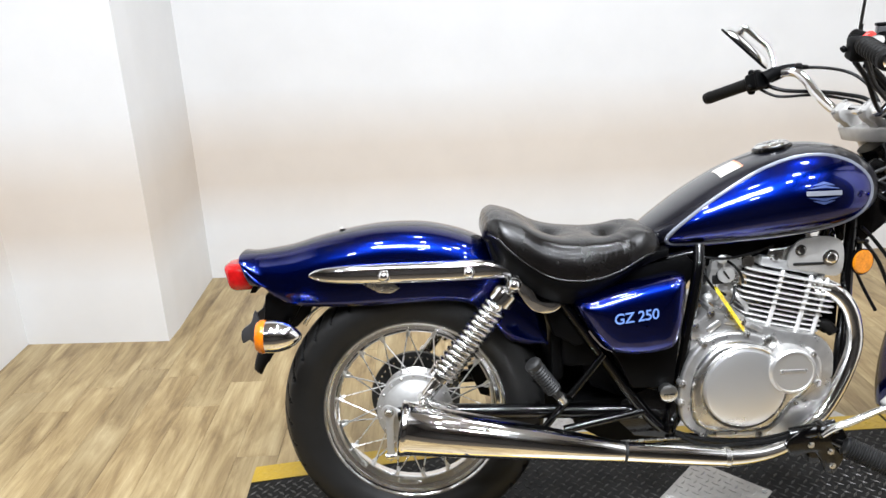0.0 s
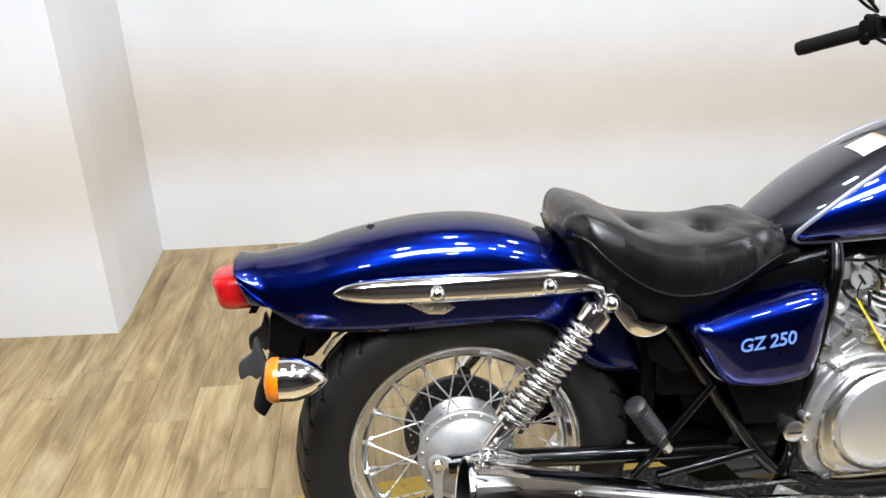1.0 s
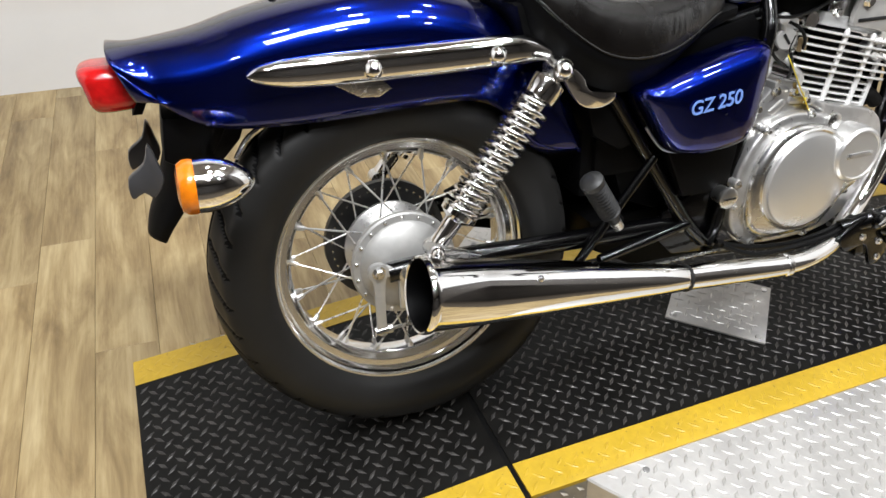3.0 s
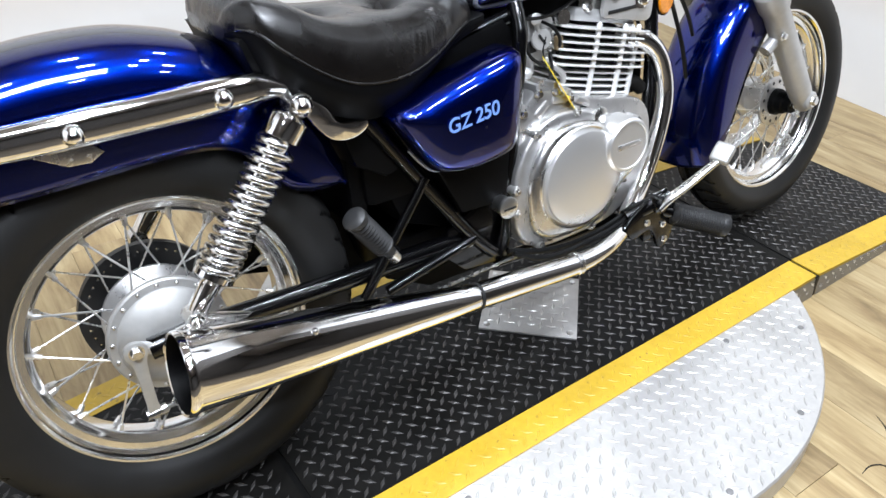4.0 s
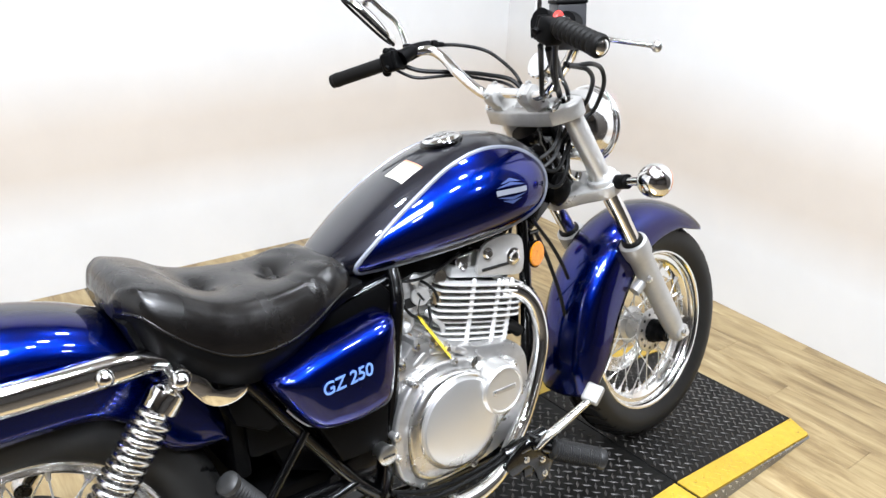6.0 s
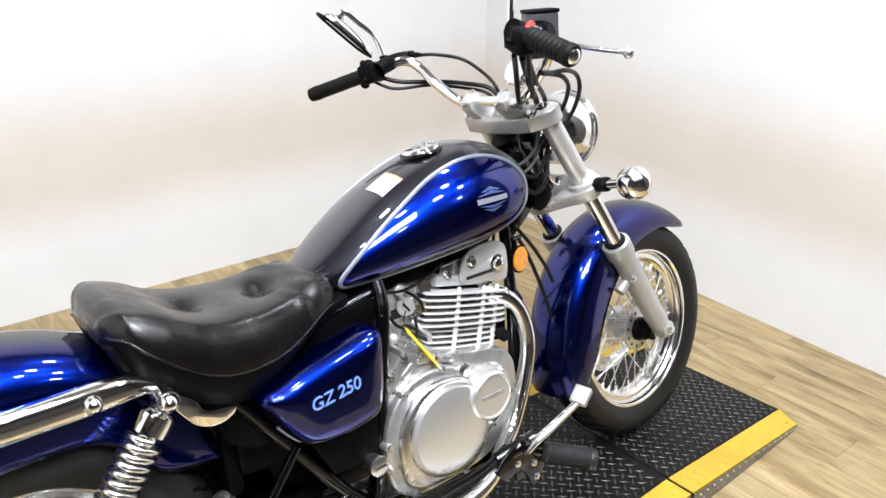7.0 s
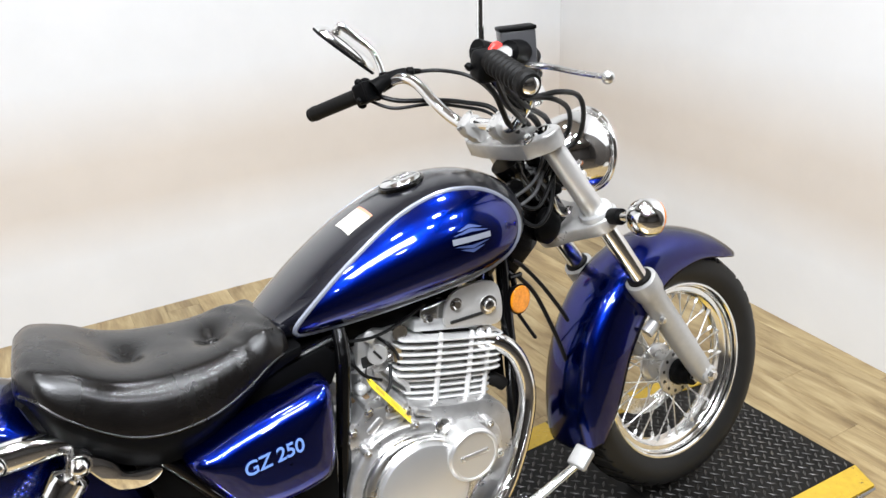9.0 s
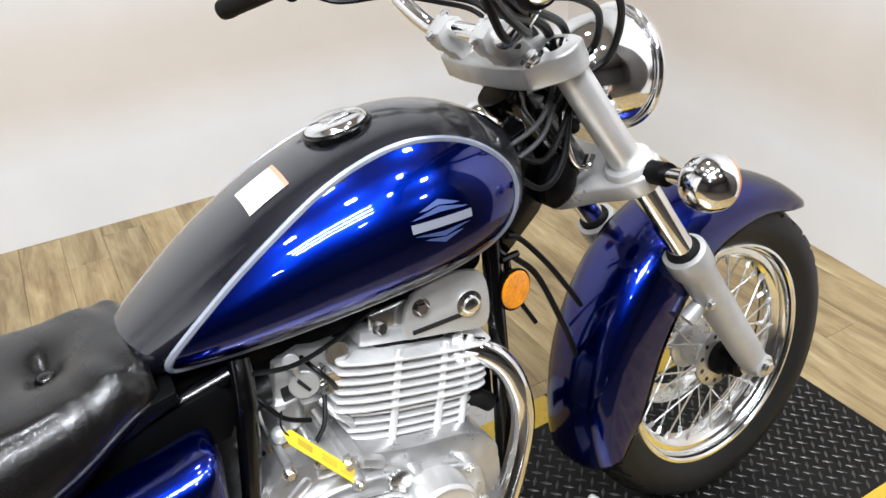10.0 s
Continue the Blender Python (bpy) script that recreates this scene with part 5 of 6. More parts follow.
for path in ([(0.62, -0.05, 0.60), (0.64, -0.085, 0.58), (0.66, -0.09, 0.55), (0.69, -0.085, 0.53)], [(0.625, -0.06, 0.50), (0.66, -0.095, 0.492), (0.70, -0.09, 0.515), (0.715, -0.07, 0.545)], [(0.70, -0.06, 0.60), (0.71, -0.085, 0.59), (0.725, -0.085, 0.565), (0.735, -0.06, 0.53)],
             [(0.61, -0.03, 0.47), (0.63, -0.08, 0.485), (0.66, -0.09, 0.47), (0.70, -0.10, 0.478)], [(0.62, -0.08, 0.62), (0.68, -0.09, 0.612), (0.74, -0.08, 0.618), (0.80, -0.06, 0.63)]):
    part("fuel_hose", tube(path, 0.0030, 8), HOSE, bike, "thin black hose")
part("inlet_boot", rod((0.745, -0.02, 0.562), (0.80, 0, 0.555), 0.024, 20), RUBBER, bike)
part("coil_block", box((0.665, 0.0, 0.60), (0.09, 0.09, 0.03), 0.006), BLACK_PLASTIC, bike)
part("throttle_wheel", lathe([(0, 0.014), (0.004, 0.015), (0.008, 0.014)], (0.738, -0.072, 0.60), (0, -1, 0), 20), CHROME_DULL, bike)

for ob in bike.children:
    if ob not in before_carb:
        ob.matrix_basis = Matrix.Translation((0.010, 0.010, -0.003)) @ ob.matrix_basis

# exhaust
HEADER = [(0.885, -0.045, 0.535), (0.920, -0.066, 0.532), (0.950, -0.082, 0.512), (0.970, -0.090, 0.470), (0.976, -0.094, 0.408), (0.952, -0.100, 0.335), (0.912, -0.110, 0.270), (0.860, -0.132, 0.236), (0.805, -0.160, 0.214), (0.745, -0.180, 0.206), (0.67, -0.190, 0.207), (0.56, -0.193, 0.220), (0.43, -0.196, 0.235)]
pipe = part("exhaust_pipe", tube(HEADER, [0.0172] * 9 + [0.0165, 0.0190, 0.0215, 0.0215], 20, 6), CHROME, bike, "chromed exhaust header pipe", smooth=60)
part("port_flange", lathe([(0, 0.028), (0.012, 0.028), (0.014, 0.022)], (0.905, -0.055, 0.534), (0.85, -0.5, -0.05), 28), CHROME_DULL, pipe)
back = Vector((-0.468, -0.012, 0.083)).normalized()
start = Vector((0.452, -0.196, 0.2325))
muffler = part("muffler", lathe([(0, 0.0195), (0.01, 0.0225), (0.06, 0.0265), (0.16, 0.034), (0.28, 0.0425), (0.38, 0.0490), (0.455, 0.0535), (0.458, 0.0552), (0.463, 0.0562), (0.468, 0.0556), (0.4705, 0.0538), (0.469, 0.0515)], start, back, 56, cap=False), CHROME, bike, "flared chrome megaphone silencer", smooth=50)
part("baffle", lathe([(0.4685, 0.0517), (0.44, 0.047), (0.33, 0.043), (0.328, 0.02), (0.327, 0.0)], start, back, 48, cap=False), BLACK_PLASTIC, muffler, "sooty black inside")
part("seam_ring", lathe([(-0.003, 0.0212), (-0.002, 0.0228), (0.002, 0.0228), (0.003, 0.0214)], start, back, 32, cap=False), GASKET, muffler, "thin dark joint ring")
part("silencer_stud", dome(start + back * 0.29 + Vector((0, -0.030, 0.031)), (0, -0.65, 0.75), 0.0055, 0.007, 14), CHROME_DULL, muffler)
part("silencer_bracket", slab([(0.01, 0.345), (0.06, 0.350), (0.11, 0.330), (0.08, 0.318), (0.02, 0.325)], -0.160, -0.148, "xz", 0.003), CHROME_DULL, muffler)
part("joint_ring", lathe([(-0.006, 0.0195), (-0.004, 0.0212), (0.004, 0.0212), (0.006, 0.0195)], (0.668, -0.190, 0.2072), (-1, 0, 0.1), 28, cap=False), CHROME_DULL, pipe)
for k, dy in enumerate((0.0, 0.014)):
    part("lower_hose", tube([(0.58, -0.115 - dy, 0.235), (0.64, -0.135 - dy, 0.222 - dy * 0.6), (0.72, -0.145 - dy, 0.219), (0.80, -0.150 - dy, 0.232), (0.85, -0.15, 0.25)], 0.005, 8), HOSE, bike, "thin black hose")

# rider's foot controls
for sgn in (-1, 1):
    bracket = part("control_bracket", slab([tuple(p) for p in spline([(0.800, 0.232), (0.85, 0.262), (0.905, 0.262), (0.926, 0.235), (0.922, 0.190), (0.905, 0.160), (0.885, 0.158), (0.872, 0.188), (0.855, 0.205), (0.815, 0.198)], 3, True)], sgn * 0.172, sgn * 0.182, "xz", 0.003), BLACK_GLOSS, bike, "black steel foot control bracket")
    part("bracket_tube", rod((0.815, sgn * 0.160, 0.236), (0.900, sgn * 0.184, 0.263), 0.0155, 18), BLACK_GLOSS, bracket)
    for bx, bz in ((0.85, 0.222), (0.893, 0.205), (0.898, 0.172)):
        part("bracket_bolt", bolt((bx, sgn * 0.182, bz), (0, sgn, 0), 0.0052, 0.005), CHROME_DULL, bracket)
    part("bracket_base", box((0.875, sgn * 0.135, 0.20), (0.05, 0.08, 0.05), 0.006), BLACK_GLOSS, bracket)
    a, b = Vector((0.915, sgn * 0.180, 0.220)), Vector((1.022, sgn * 0.226, 0.173))
    d = (b - a).normalized()
    Lp = (b - a).length
    peg = part("rider_peg", lathe([(0, 0.013), (0.006, 0.020)] + [(0.010 + 0.0026 * k, (0.0198, 0.0225)[k % 2]) for k in range(int((Lp - 0.022) / 0.0026))] + [(Lp - 0.01, 0.0230), (Lp - 0.003, 0.0225), (Lp, 0.018)], a, d, 28, stretch=(1.0, 1.0)), PEG_RUBBER, bike, "ribbed black rubber foot peg")
    part("peg_mount", rod(a - d * 0.03, a + d * 0.01, 0.011, 14), BLACK_GLOSS, peg)
arm = part("brake_pedal", tube([(0.865, -0.196, 0.250), (0.885, -0.204, 0.270), (0.915, -0.210, 0.284), (0.985, -0.224, 0.322)], [0.008, 0.0105, 0.0105, 0.0085], 14, 5, flat=0.7), ALU_POLISHED, bike, "cast aluminium brake pedal")
part("pedal_pad", box((0, 0, 0), (0.040, 0.036, 0.016), 0.005, Matrix.Translation((0.992, -0.224, 0.331)) @ pose(0, 0, 0, 10, -38, 10), 3), DRUM, arm, "ribbed silver pedal pad")
part("pedal_pivot", lathe([(0, 0.016), (0.03, 0.016), (0.034, 0.012)], (0.872, -0.165, 0.254), (0, -1, 0), 24), BLACK_GLOSS, bike)

ENGINE_AT = Matrix.Translation((-0.010, -0.010, 0.006))
for ob in bike.children:
    if ob not in before_engine:
        ob.matrix_basis = ENGINE_AT @ ob.matrix_basis

# steering: fork, clamps, bars; all turned with the wheel
S = TURN_BARS
FORK_TOP = Vector((1.055, 0, 0.885))


def on_fork(s, y, ahead=0.0):
    p = FORK_TOP - AX * s + FWD * ahead
    return Vector((p.x, y, p.z))


for sgn in (-1, 1):
    y = sgn * 0.093
    leg = part("fork_leg", lathe([(0.385, 0.0255), (0.388, 0.0325), (0.398, 0.0335), (0.425, 0.0325), (0.438, 0.0275), (0.57, 0.0265), (0.665, 0.0255), (0.70, 0.0235), (0.721, 0.018), (0.725, 0.008)], on_fork(0, y), -AX, 32), FORK_GREY, bike, "grey cast fork leg", S)
    part("dust_seal", lathe([(0.379, 0.0225), (0.380, 0.0245), (0.386, 0.0255)], on_fork(0, y), -AX, 28), RUBBER, leg)
    part("fork_tube", lathe([(-0.006, 0.016), (-0.002, 0.0188), (0.38, 0.0188)], on_fork(0, y), -AX, 28), CHROME, leg, "chromed fork tube")
    part("fork_cover", lathe([(0.028, 0.0200), (0.032, 0.0212), (0.185, 0.0212), (0.19, 0.0200)], on_fork(0, y), -AX, 28), SATIN, leg, "satin silver fork cover")
    part("fork_cap", lathe([(-0.012, 0.010), (-0.010, 0.015), (0.0, 0.016)], on_fork(0, y), -AX, 6), CHROME, leg)
    part("axle_boss", lathe([(-0.014, 0.020), (0.018, 0.020), (0.022, 0.014)], on_fork(0.698, sgn * 0.098), (0, sgn, 0), 24), FORK_GREY, leg)
    part("axle_bolt", bolt(on_fork(0.698, sgn * 0.120), (0, sgn, 0), 0.011, 0.008), CHROME_DULL, leg)
    part("fender_lug", tube([on_fork(0.50, sgn * 0.088, -0.02), on_fork(0.502, sgn * 0.084, -0.054)], 0.0135, 14), FORK_GREY, leg)
    part("lug_bolt", bolt(on_fork(0.485, sgn * 0.112, -0.022), (0, sgn, -0.2), 0.007, 0.008), CHROME_DULL, leg)
    part("axle_spindle", rod(FRONT_AXLE + Vector((0, sgn * 0.03, 0)), FRONT_AXLE + Vector((0, sgn * 0.09, 0)), 0.010, 14), CHROME_DULL, leg)
    # front indicator on the lower clamp
    part("clamp_sleeve", lathe([(0.188, 0.030), (0.192, 0.0325), (0.228, 0.0325), (0.232, 0.030)], on_fork(0, y), -AX, 28), ALU_PAINT, bike, "", S)
    a0 = on_fork(0.207, sgn * 0.122, 0.004)
    c = Vector((1.147, sgn * 0.232, 0.729))
    part("indicator_boss", rod(a0, a0 + (c - a0) * 0.32, 0.0155, 18), BLACK_PLASTIC, bike, "", S)
    part("indicator_arm", rod(a0 + (c - a0) * 0.3, c, 0.0095, 14), CHROME, bike, "chromed indicator arm", S)
    bulb = part("front_indicator", lathe([(-0.034, 0.002), (-0.031, 0.013), (-0.022, 0.0255), (-0.009, 0.033), (0.006, 0.0345), (0.014, 0.0335)], c, (0.97, sgn * 0.12, -0.2), 32, 3), CHROME, bike, "chromed ball indicator", S, 60)
    part("lens", lathe([(0.012, 0.033), (0.018, 0.032), (0.026, 0.025), (0.031, 0.012), (0.032, 0.0)], c, (0.97, sgn * 0.12, -0.2), 32), ORANGE, bulb, "orange indicator lens")
    # reflector on the frame
    refl = part("reflector", lathe([(0.003, 0.0265), (0.008, 0.0265), (0.010, 0.024), (0.0108, 0.0)], (0.990, sgn * 0.064, 0.590), (0.25, sgn, 0.0), 32), AMBER, bike, "round amber side reflector")
    part("reflector_back", lathe([(-0.010, 0.024), (0.004, 0.029), (0.0065, 0.029)], (0.990, sgn * 0.064, 0.590), (0.25, sgn, 0.0), 32), BLACK_PLASTIC, refl)
    part("reflector_stay", tube([(0.988, sgn * 0.058, 0.60), (0.989, sgn * 0.056, 0.63), (0.978, sgn * 0.045, 0.645)], 0.006, 10), BLACK_GLOSS, refl)
    part("stay_clip", rod((0.978, sgn * 0.062, 0.634), (1.008, sgn * 0.055, 0.632), 0.005, 8), BLACK_GLOSS, refl)

# clamps in a frame whose x lies along FWD and whose z along the steering axis
CL = Matrix.Translation(FORK_TOP) @ Matrix((FWD, Vector((0, 1, 0)), AX)).transposed().to_4x4()
top_plate = [tuple(p) for p in spline([(0.028, -0.095), (0.018, -0.122), (-0.012, -0.124), (-0.045, -0.092), (-0.048, -0.082), (-0.053, -0.045), (-0.054, 0.0), (-0.053, 0.045), (-0.048, 0.082), (-0.045, 0.092), (-0.012, 0.124), (0.018, 0.122), (0.028, 0.095), (0.020, 0.05), (0.016, 0.0), (0.020, -0.05)], 4, True)]
YOKE = CL @ Matrix.Translation((0.02, 0, 0.004)) @ pose(0, 0, 0, 0, 12, 0) @ Matrix.Translation((-0.02, 0, 0))
upper = part("upper_clamp", slab(top_plate, -0.033, 0.0, "xy", 0.004, 3, YOKE), CAST_GREY, bike, "cast aluminium upper fork clamp", S)
lower_plate = [tuple(p) for p in spline([(0.032, -0.095), (0.02, -0.126), (-0.022, -0.124), (-0.055, -0.06), (-0.085, 0.0), (-0.055, 0.06), (-0.022, 0.124), (0.02, 0.126), (0.032, 0.095), (0.02, 0.0)], 4, True)]
part("lower_clamp", slab(lower_plate, -0.228, -0.198, "xy", 0.004, 3, CL), CAST_GREY, bike, "cast aluminium lower fork clamp", S)
part("steering_nut", lathe([(0, 0.021), (0.008, 0.021), (0.012, 0.016), (0.016, 0.012)], YOKE @ Vector((-0.018, 0, 0.0)), AX, 6), CHROME, upper)
for sgn in (-1, 1):
    part("clamp_bolt", lathe([(0, 0.015), (0.003, 0.015), (0.004, 0.009), (0.008, 0.008)], YOKE @ Vector((-0.03, sgn * 0.088, 0.0)), AX, 20), CHROME_DULL, upper)
    riser = slab([(-0.019, -0.002), (0.019, -0.002), (0.018, 0.040), (0.021, 0.046), (0.021, 0.060), (0.013, 0.073), (-0.013, 0.073), (-0.021, 0.060), (-0.021, 0.046), (-0.018, 0.040)], -0.0145, 0.0145, "xz", 0.002, 2, YOKE @ Matrix.Translation((-0.022, sgn * 0.048, -0.015)) @ pose(0, 0, 0, 0, -25, 0))
    part("bar_clamp", riser, CAST_GREY, upper, "grey handlebar clamp")
    for dx in (-0.016, 0.016):
        part("clamp_screw", lathe([(0, 0.006), (0.006, 0.006), (0.007, 0.003)], YOKE @ Vector((-0.052 + dx, sgn * 0.048, 0.047 + dx * 0.4)), AX, 12), CHROME_DULL, upper)
part("steering_boot", lathe([(-0.20, 0.030), (-0.185, 0.030), (-0.18, 0.025), (-0.06, 0.025), (-0.05, 0.030), (-0.030, 0.031)], CL @ Vector((-0.045, 0, 0)), AX, 28), BLACK_GLOSS, bike, "black steering head")
part("lamp_stay", box((0.005, 0, -0.11), (0.018, 0.04, 0.10), 0.008, CL), BLACK_PLASTIC, bike, "", S)
part("horn", lathe([(0, 0.035), (0.012, 0.036), (0.02, 0.028), (0.03, 0.01)], (1.085, -0.03, 0.705), (0.3, -1, -0.1), 28), BLACK_PLASTIC, bike, "round black horn", S)
for sgn in (-1, 1):
    part("neck_gusset", slab([(0.985, 0.760), (1.045, 0.775), (1.085, 0.700), (1.060, 0.668), (0.990, 0.610), (0.975, 0.660)], sgn * 0.028, sgn * 0.034, "xz", 0.002), BLACK_GLOSS, bike, "black steel steering head gusset")
part("lamp_hook", tube([(1.088, -0.055, 0.800), (1.082, -0.062, 0.775), (1.090, -0.066, 0.735), (1.112, -0.064, 0.722), (1.128, -0.058, 0.734)], 0.0075, 12, 5, flat=0.45), CHROME, bike, "bent chromed lamp hook", S)
for dz in (0.0, -0.022):
    part("throttle_cable", tube([(0.965, -0.045, 0.770 + dz), (1.005, -0.062, 0.782 + dz), (1.050, -0.066, 0.805 + dz), (1.085, -0.052, 0.845 + dz)], 0.0034, 8), CABLE_GREY, bike, "grey control cable")
part("ignition_lock", lathe([(0, 0.017), (0.020, 0.017), (0.024, 0.014), (0.025, 0.0)], (1.025, -0.030, 0.790), (-0.3, -1, 0.25), 24), BLACK_GLOSS, bike, "black ignition lock barrel")

BAR_L = [(0.996, 0.0, 0.912), (0.997, 0.045, 0.912), (0.996, 0.08, 0.908), (0.985, 0.11, 0.925), (0.973, 0.14, 0.951), (0.963, 0.175, 0.983), (0.946, 0.203, 1.001), (0.912, 0.234, 0.996), (0.862, 0.268, 0.976), (0.810, 0.368, 0.946)]
BAR_R = [(0.997, -0.05, 0.912), (1.000, -0.088, 0.914), (1.002, -0.145, 0.968), (0.985, -0.190, 1.014), (0.945, -0.226, 1.040), (0.885, -0.258, 1.046), (0.842, -0.292, 1.037), (0.835, -0.372, 1.010)]
part("handlebar", tube(BAR_R[::-1] + BAR_L, 0.0112, 16, 6), CHROME, bike, "chromed wide handlebar", None, 60)
for sgn, g0, g1 in ((1, Vector((0.866, 0.262, 0.977)), Vector((0.806, 0.377, 0.944))), (-1, Vector((0.842, -0.285, 1.039)), Vector((0.834, -0.382, 1.007)))):
    d = (g1 - g0).normalized()
    Lg = (g1 - g0).length
    thin = 1.0 if sgn < 0 else 0.87
    grip = part("grip", lathe([(0, 0.0165 * thin)] + [(0.006 + 0.0036 * k, (0.0152, 0.0178, 0.0178)[k % 3] * (thin if k % 3 else 1.0)) for k in range(int((Lg - 0.022) / 0.0036))] + [(Lg - 0.014, 0.0185 * thin), (Lg - 0.004, 0.0185 * thin), (Lg, 0.016 * thin)], g0, d, 28), RUBBER, bike, "ribbed black rubber grip", smooth=22)
    if sgn < 0:
        part("bar_end", lathe([(Lg - 0.002, 0.0120), (Lg + 0.002, 0.0120), (Lg + 0.005, 0.009), (Lg + 0.007, 0.004), (Lg + 0.007, 0.0)], g0, d, 28), CHROME, grip)
    else:
        part("bar_end", lathe([(Lg - 0.001, 0.015), (Lg + 0.006, 0.015), (Lg + 0.009, 0.011)], g0, d, 24), RUBBER, grip)
    sw = frame_to(g0 - d * 0.018 - Vector((0, 0, 0.012 if sgn < 0 else 0.0)), d)
    switch = part("switch_housing", box((0, 0, 0), (0.036, 0.042, 0.036), 0.008, sw, 3), BLACK_PLASTIC, bike, "black switch housing")
    part("switch_rib", box((0.004, 0.0, -0.020), (0.036, 0.040, 0.008), 0.003, sw), BLACK_PLASTIC, switch)
    up = Vector((-0.3, 0, 1)).normalized()
    if sgn < 0:
        part("switch_lever", tube([(0.872, -0.262, 1.056), (0.862, -0.266, 1.057), (0.850, -0.270, 1.050)], [0.005, 0.0065, 0.005], 10, 4), RED_SWITCH, switch, "red stop switch")
    else:
        part("switch_lever", ball(g0 - d * 0.014 + up * 0.024, 0.008, d, 14), BLACK_PLASTIC, switch)
    part("switch_button", lathe([(0, 0.006), (0.006, 0.006), (0.007, 0.004)], g0 - d * 0.03 - FWD * 0.024, -FWD, 14), BLACK_PLASTIC, switch)
    q0 = g0 - d * 0.045
    if sgn < 0:
        lev = [Vector((0.925, -0.232, 1.024)), Vector((0.948, -0.270, 1.018)), Vector((0.952, -0.320, 1.010)), Vector((0.960, -0.383, 1.001))]
    else:
        lev = [q0 + FWD * 0.045 - AX * 0.012, g0 + FWD * 0.052 - AX * 0.022, g0 + d * 0.06 + FWD * 0.052 - AX * 0.026, g0 + d * 0.118 + FWD * 0.056 - AX * 0.022]
    perch = part("lever_perch", tube([q0, (q0 + lev[0]) / 2 + Vector((0, 0, 0.004)), lev[0]], [0.017, 0.014, 0.010], 14, 4), BLACK_PLASTIC, bike, "black lever perch")
    lever = part("hand_lever", tube(lev, [0.0075, 0.0068, 0.0058, 0.0052], 12, 5, flat=0.7), ALU_POLISHED, perch, "polished aluminium hand lever")
    part("lever_ball", ball(lev[-1], 0.0092, (0, 1, 0), 16), ALU_POLISHED, lever)
res = Matrix.Translation((0.928, -0.222, 1.038)) @ pose(0, 0, 0, 4, 0, -25)
part("master_cylinder", tube([(0.892, -0.254, 1.046), (0.925, -0.237, 1.043), (0.958, -0.215, 1.031)], [0.0165, 0.017, 0.0155], 16, 4), BLACK_PLASTIC, bike, "black brake master cylinder on the bar")
tankbox = part("fluid_reservoir", box((0, 0, 0), (0.052, 0.044, 0.074), 0.003, res), GREY_PLASTIC, bike, "dark grey brake fluid reservoir")
part("reservoir_lid", box((0, 0, 0.0395), (0.055, 0.047, 0.006), 0.002, res), BLACK_PLASTIC, tankbox)
part("sight_glass", lathe([(0, 0.006), (0.002, 0.006), (0.0025, 0.004)], res @ Vector((-0.0265, 0, 0.004)), res.to_3x3() @ Vector((-1, 0, 0)), 16), CHROME_DULL, tankbox)

perch_l = part("clutch_perch", tube([(0.905, 0.238, 0.992), (0.932, 0.224, 1.004), (0.955, 0.208, 1.012)], [0.0165, 0.015, 0.010], 14, 4), BLACK_PLASTIC, bike, "black clutch lever perch")
part("cable_adjuster", lathe([(-0.010, 0.006), (-0.008, 0.0095), (0.004, 0.0095), (0.006, 0.006), (0.018, 0.0055), (0.020, 0.004)], (0.962, 0.203, 1.012), (0.9, -0.25, -0.05), 12), BLACK_PLASTIC, perch_l, "black cable adjuster")
for lx, ly, lz, r in ((0.884, 0.256, 1.002, 0.011), (0.898, 0.242, 0.972, 0.012), (0.872, 0.262, 0.958, 0.010)):
    part("switch_lobe", ball((lx, ly, lz), r, (0.3, 0, 1), 14, 0.8), BLACK_PLASTIC, perch_l)

# mirrors
along = Vector((0.754, 0.0, -0.657))
depth = Vector((0.80, 1.50, 0.0)).normalized()
depth = (depth - along * depth.dot(along)).normalized()
tilt = Matrix.Rotation(radians(-3), 3, along)
depth = tilt @ depth
MIR = Matrix.Translation((0.880, 0.336, 1.066)) @ Matrix((along, depth, along.cross(depth))).transposed().to_4x4()
face = [(0.074 * math.copysign(abs(math.cos(a)) ** 0.6, math.cos(a)), 0.044 * math.copysign(abs(math.sin(a)) ** 0.6, math.sin(a))) for a in np.linspace(0, 2 * math.pi, 36, endpoint=False)]
rings = []
for t, h in ((1.0, 0.0), (1.0, 0.003), (0.97, 0.008), (0.88, 0.014), (0.7, 0.019), (0.4, 0.022), (0.02, 0.0225)):
    rings.append([tuple(MIR @ Vector((x * t, y * t, h))) for x, y in face])
mirror = part("mirror", sheet(rings, close_v=True), CHROME, bike, "chromed mirror with convex back", smooth=60)
part("mirror_glass", slab([(x * 0.93, y * 0.93) for x, y in face], -0.0012, 0.0, "xy", 0, 1, MIR), GLASS_DARK, mirror)
part("mirror_rim", tube([tuple(MIR @ Vector((x * 0.985, y * 0.985, -0.001))) for x, y in face[::2]], 0.0034, 8, 2, True), BLACK_PLASTIC, mirror)
part("mirror_stem", tube([(0.928, 0.262, 1.006), (0.926, 0.272, 1.035), (0.918, 0.284, 1.064), (0.895, 0.298, 1.090), (0.870, 0.306, 1.114), (0.862, 0.316, 1.108), (0.862, 0.322, 1.094)], [0.0065, 0.006, 0.0062, 0.0066, 0.008, 0.009, 0.010], 12), CHROME, mirror, "chromed mirror stem")
part("stem_nut", lathe([(0, 0.010), (0.014, 0.010), (0.016, 0.007)], (0.928, 0.260, 1.000), (0, 0.1, 1), 6), BLACK_PLASTIC, mirror)
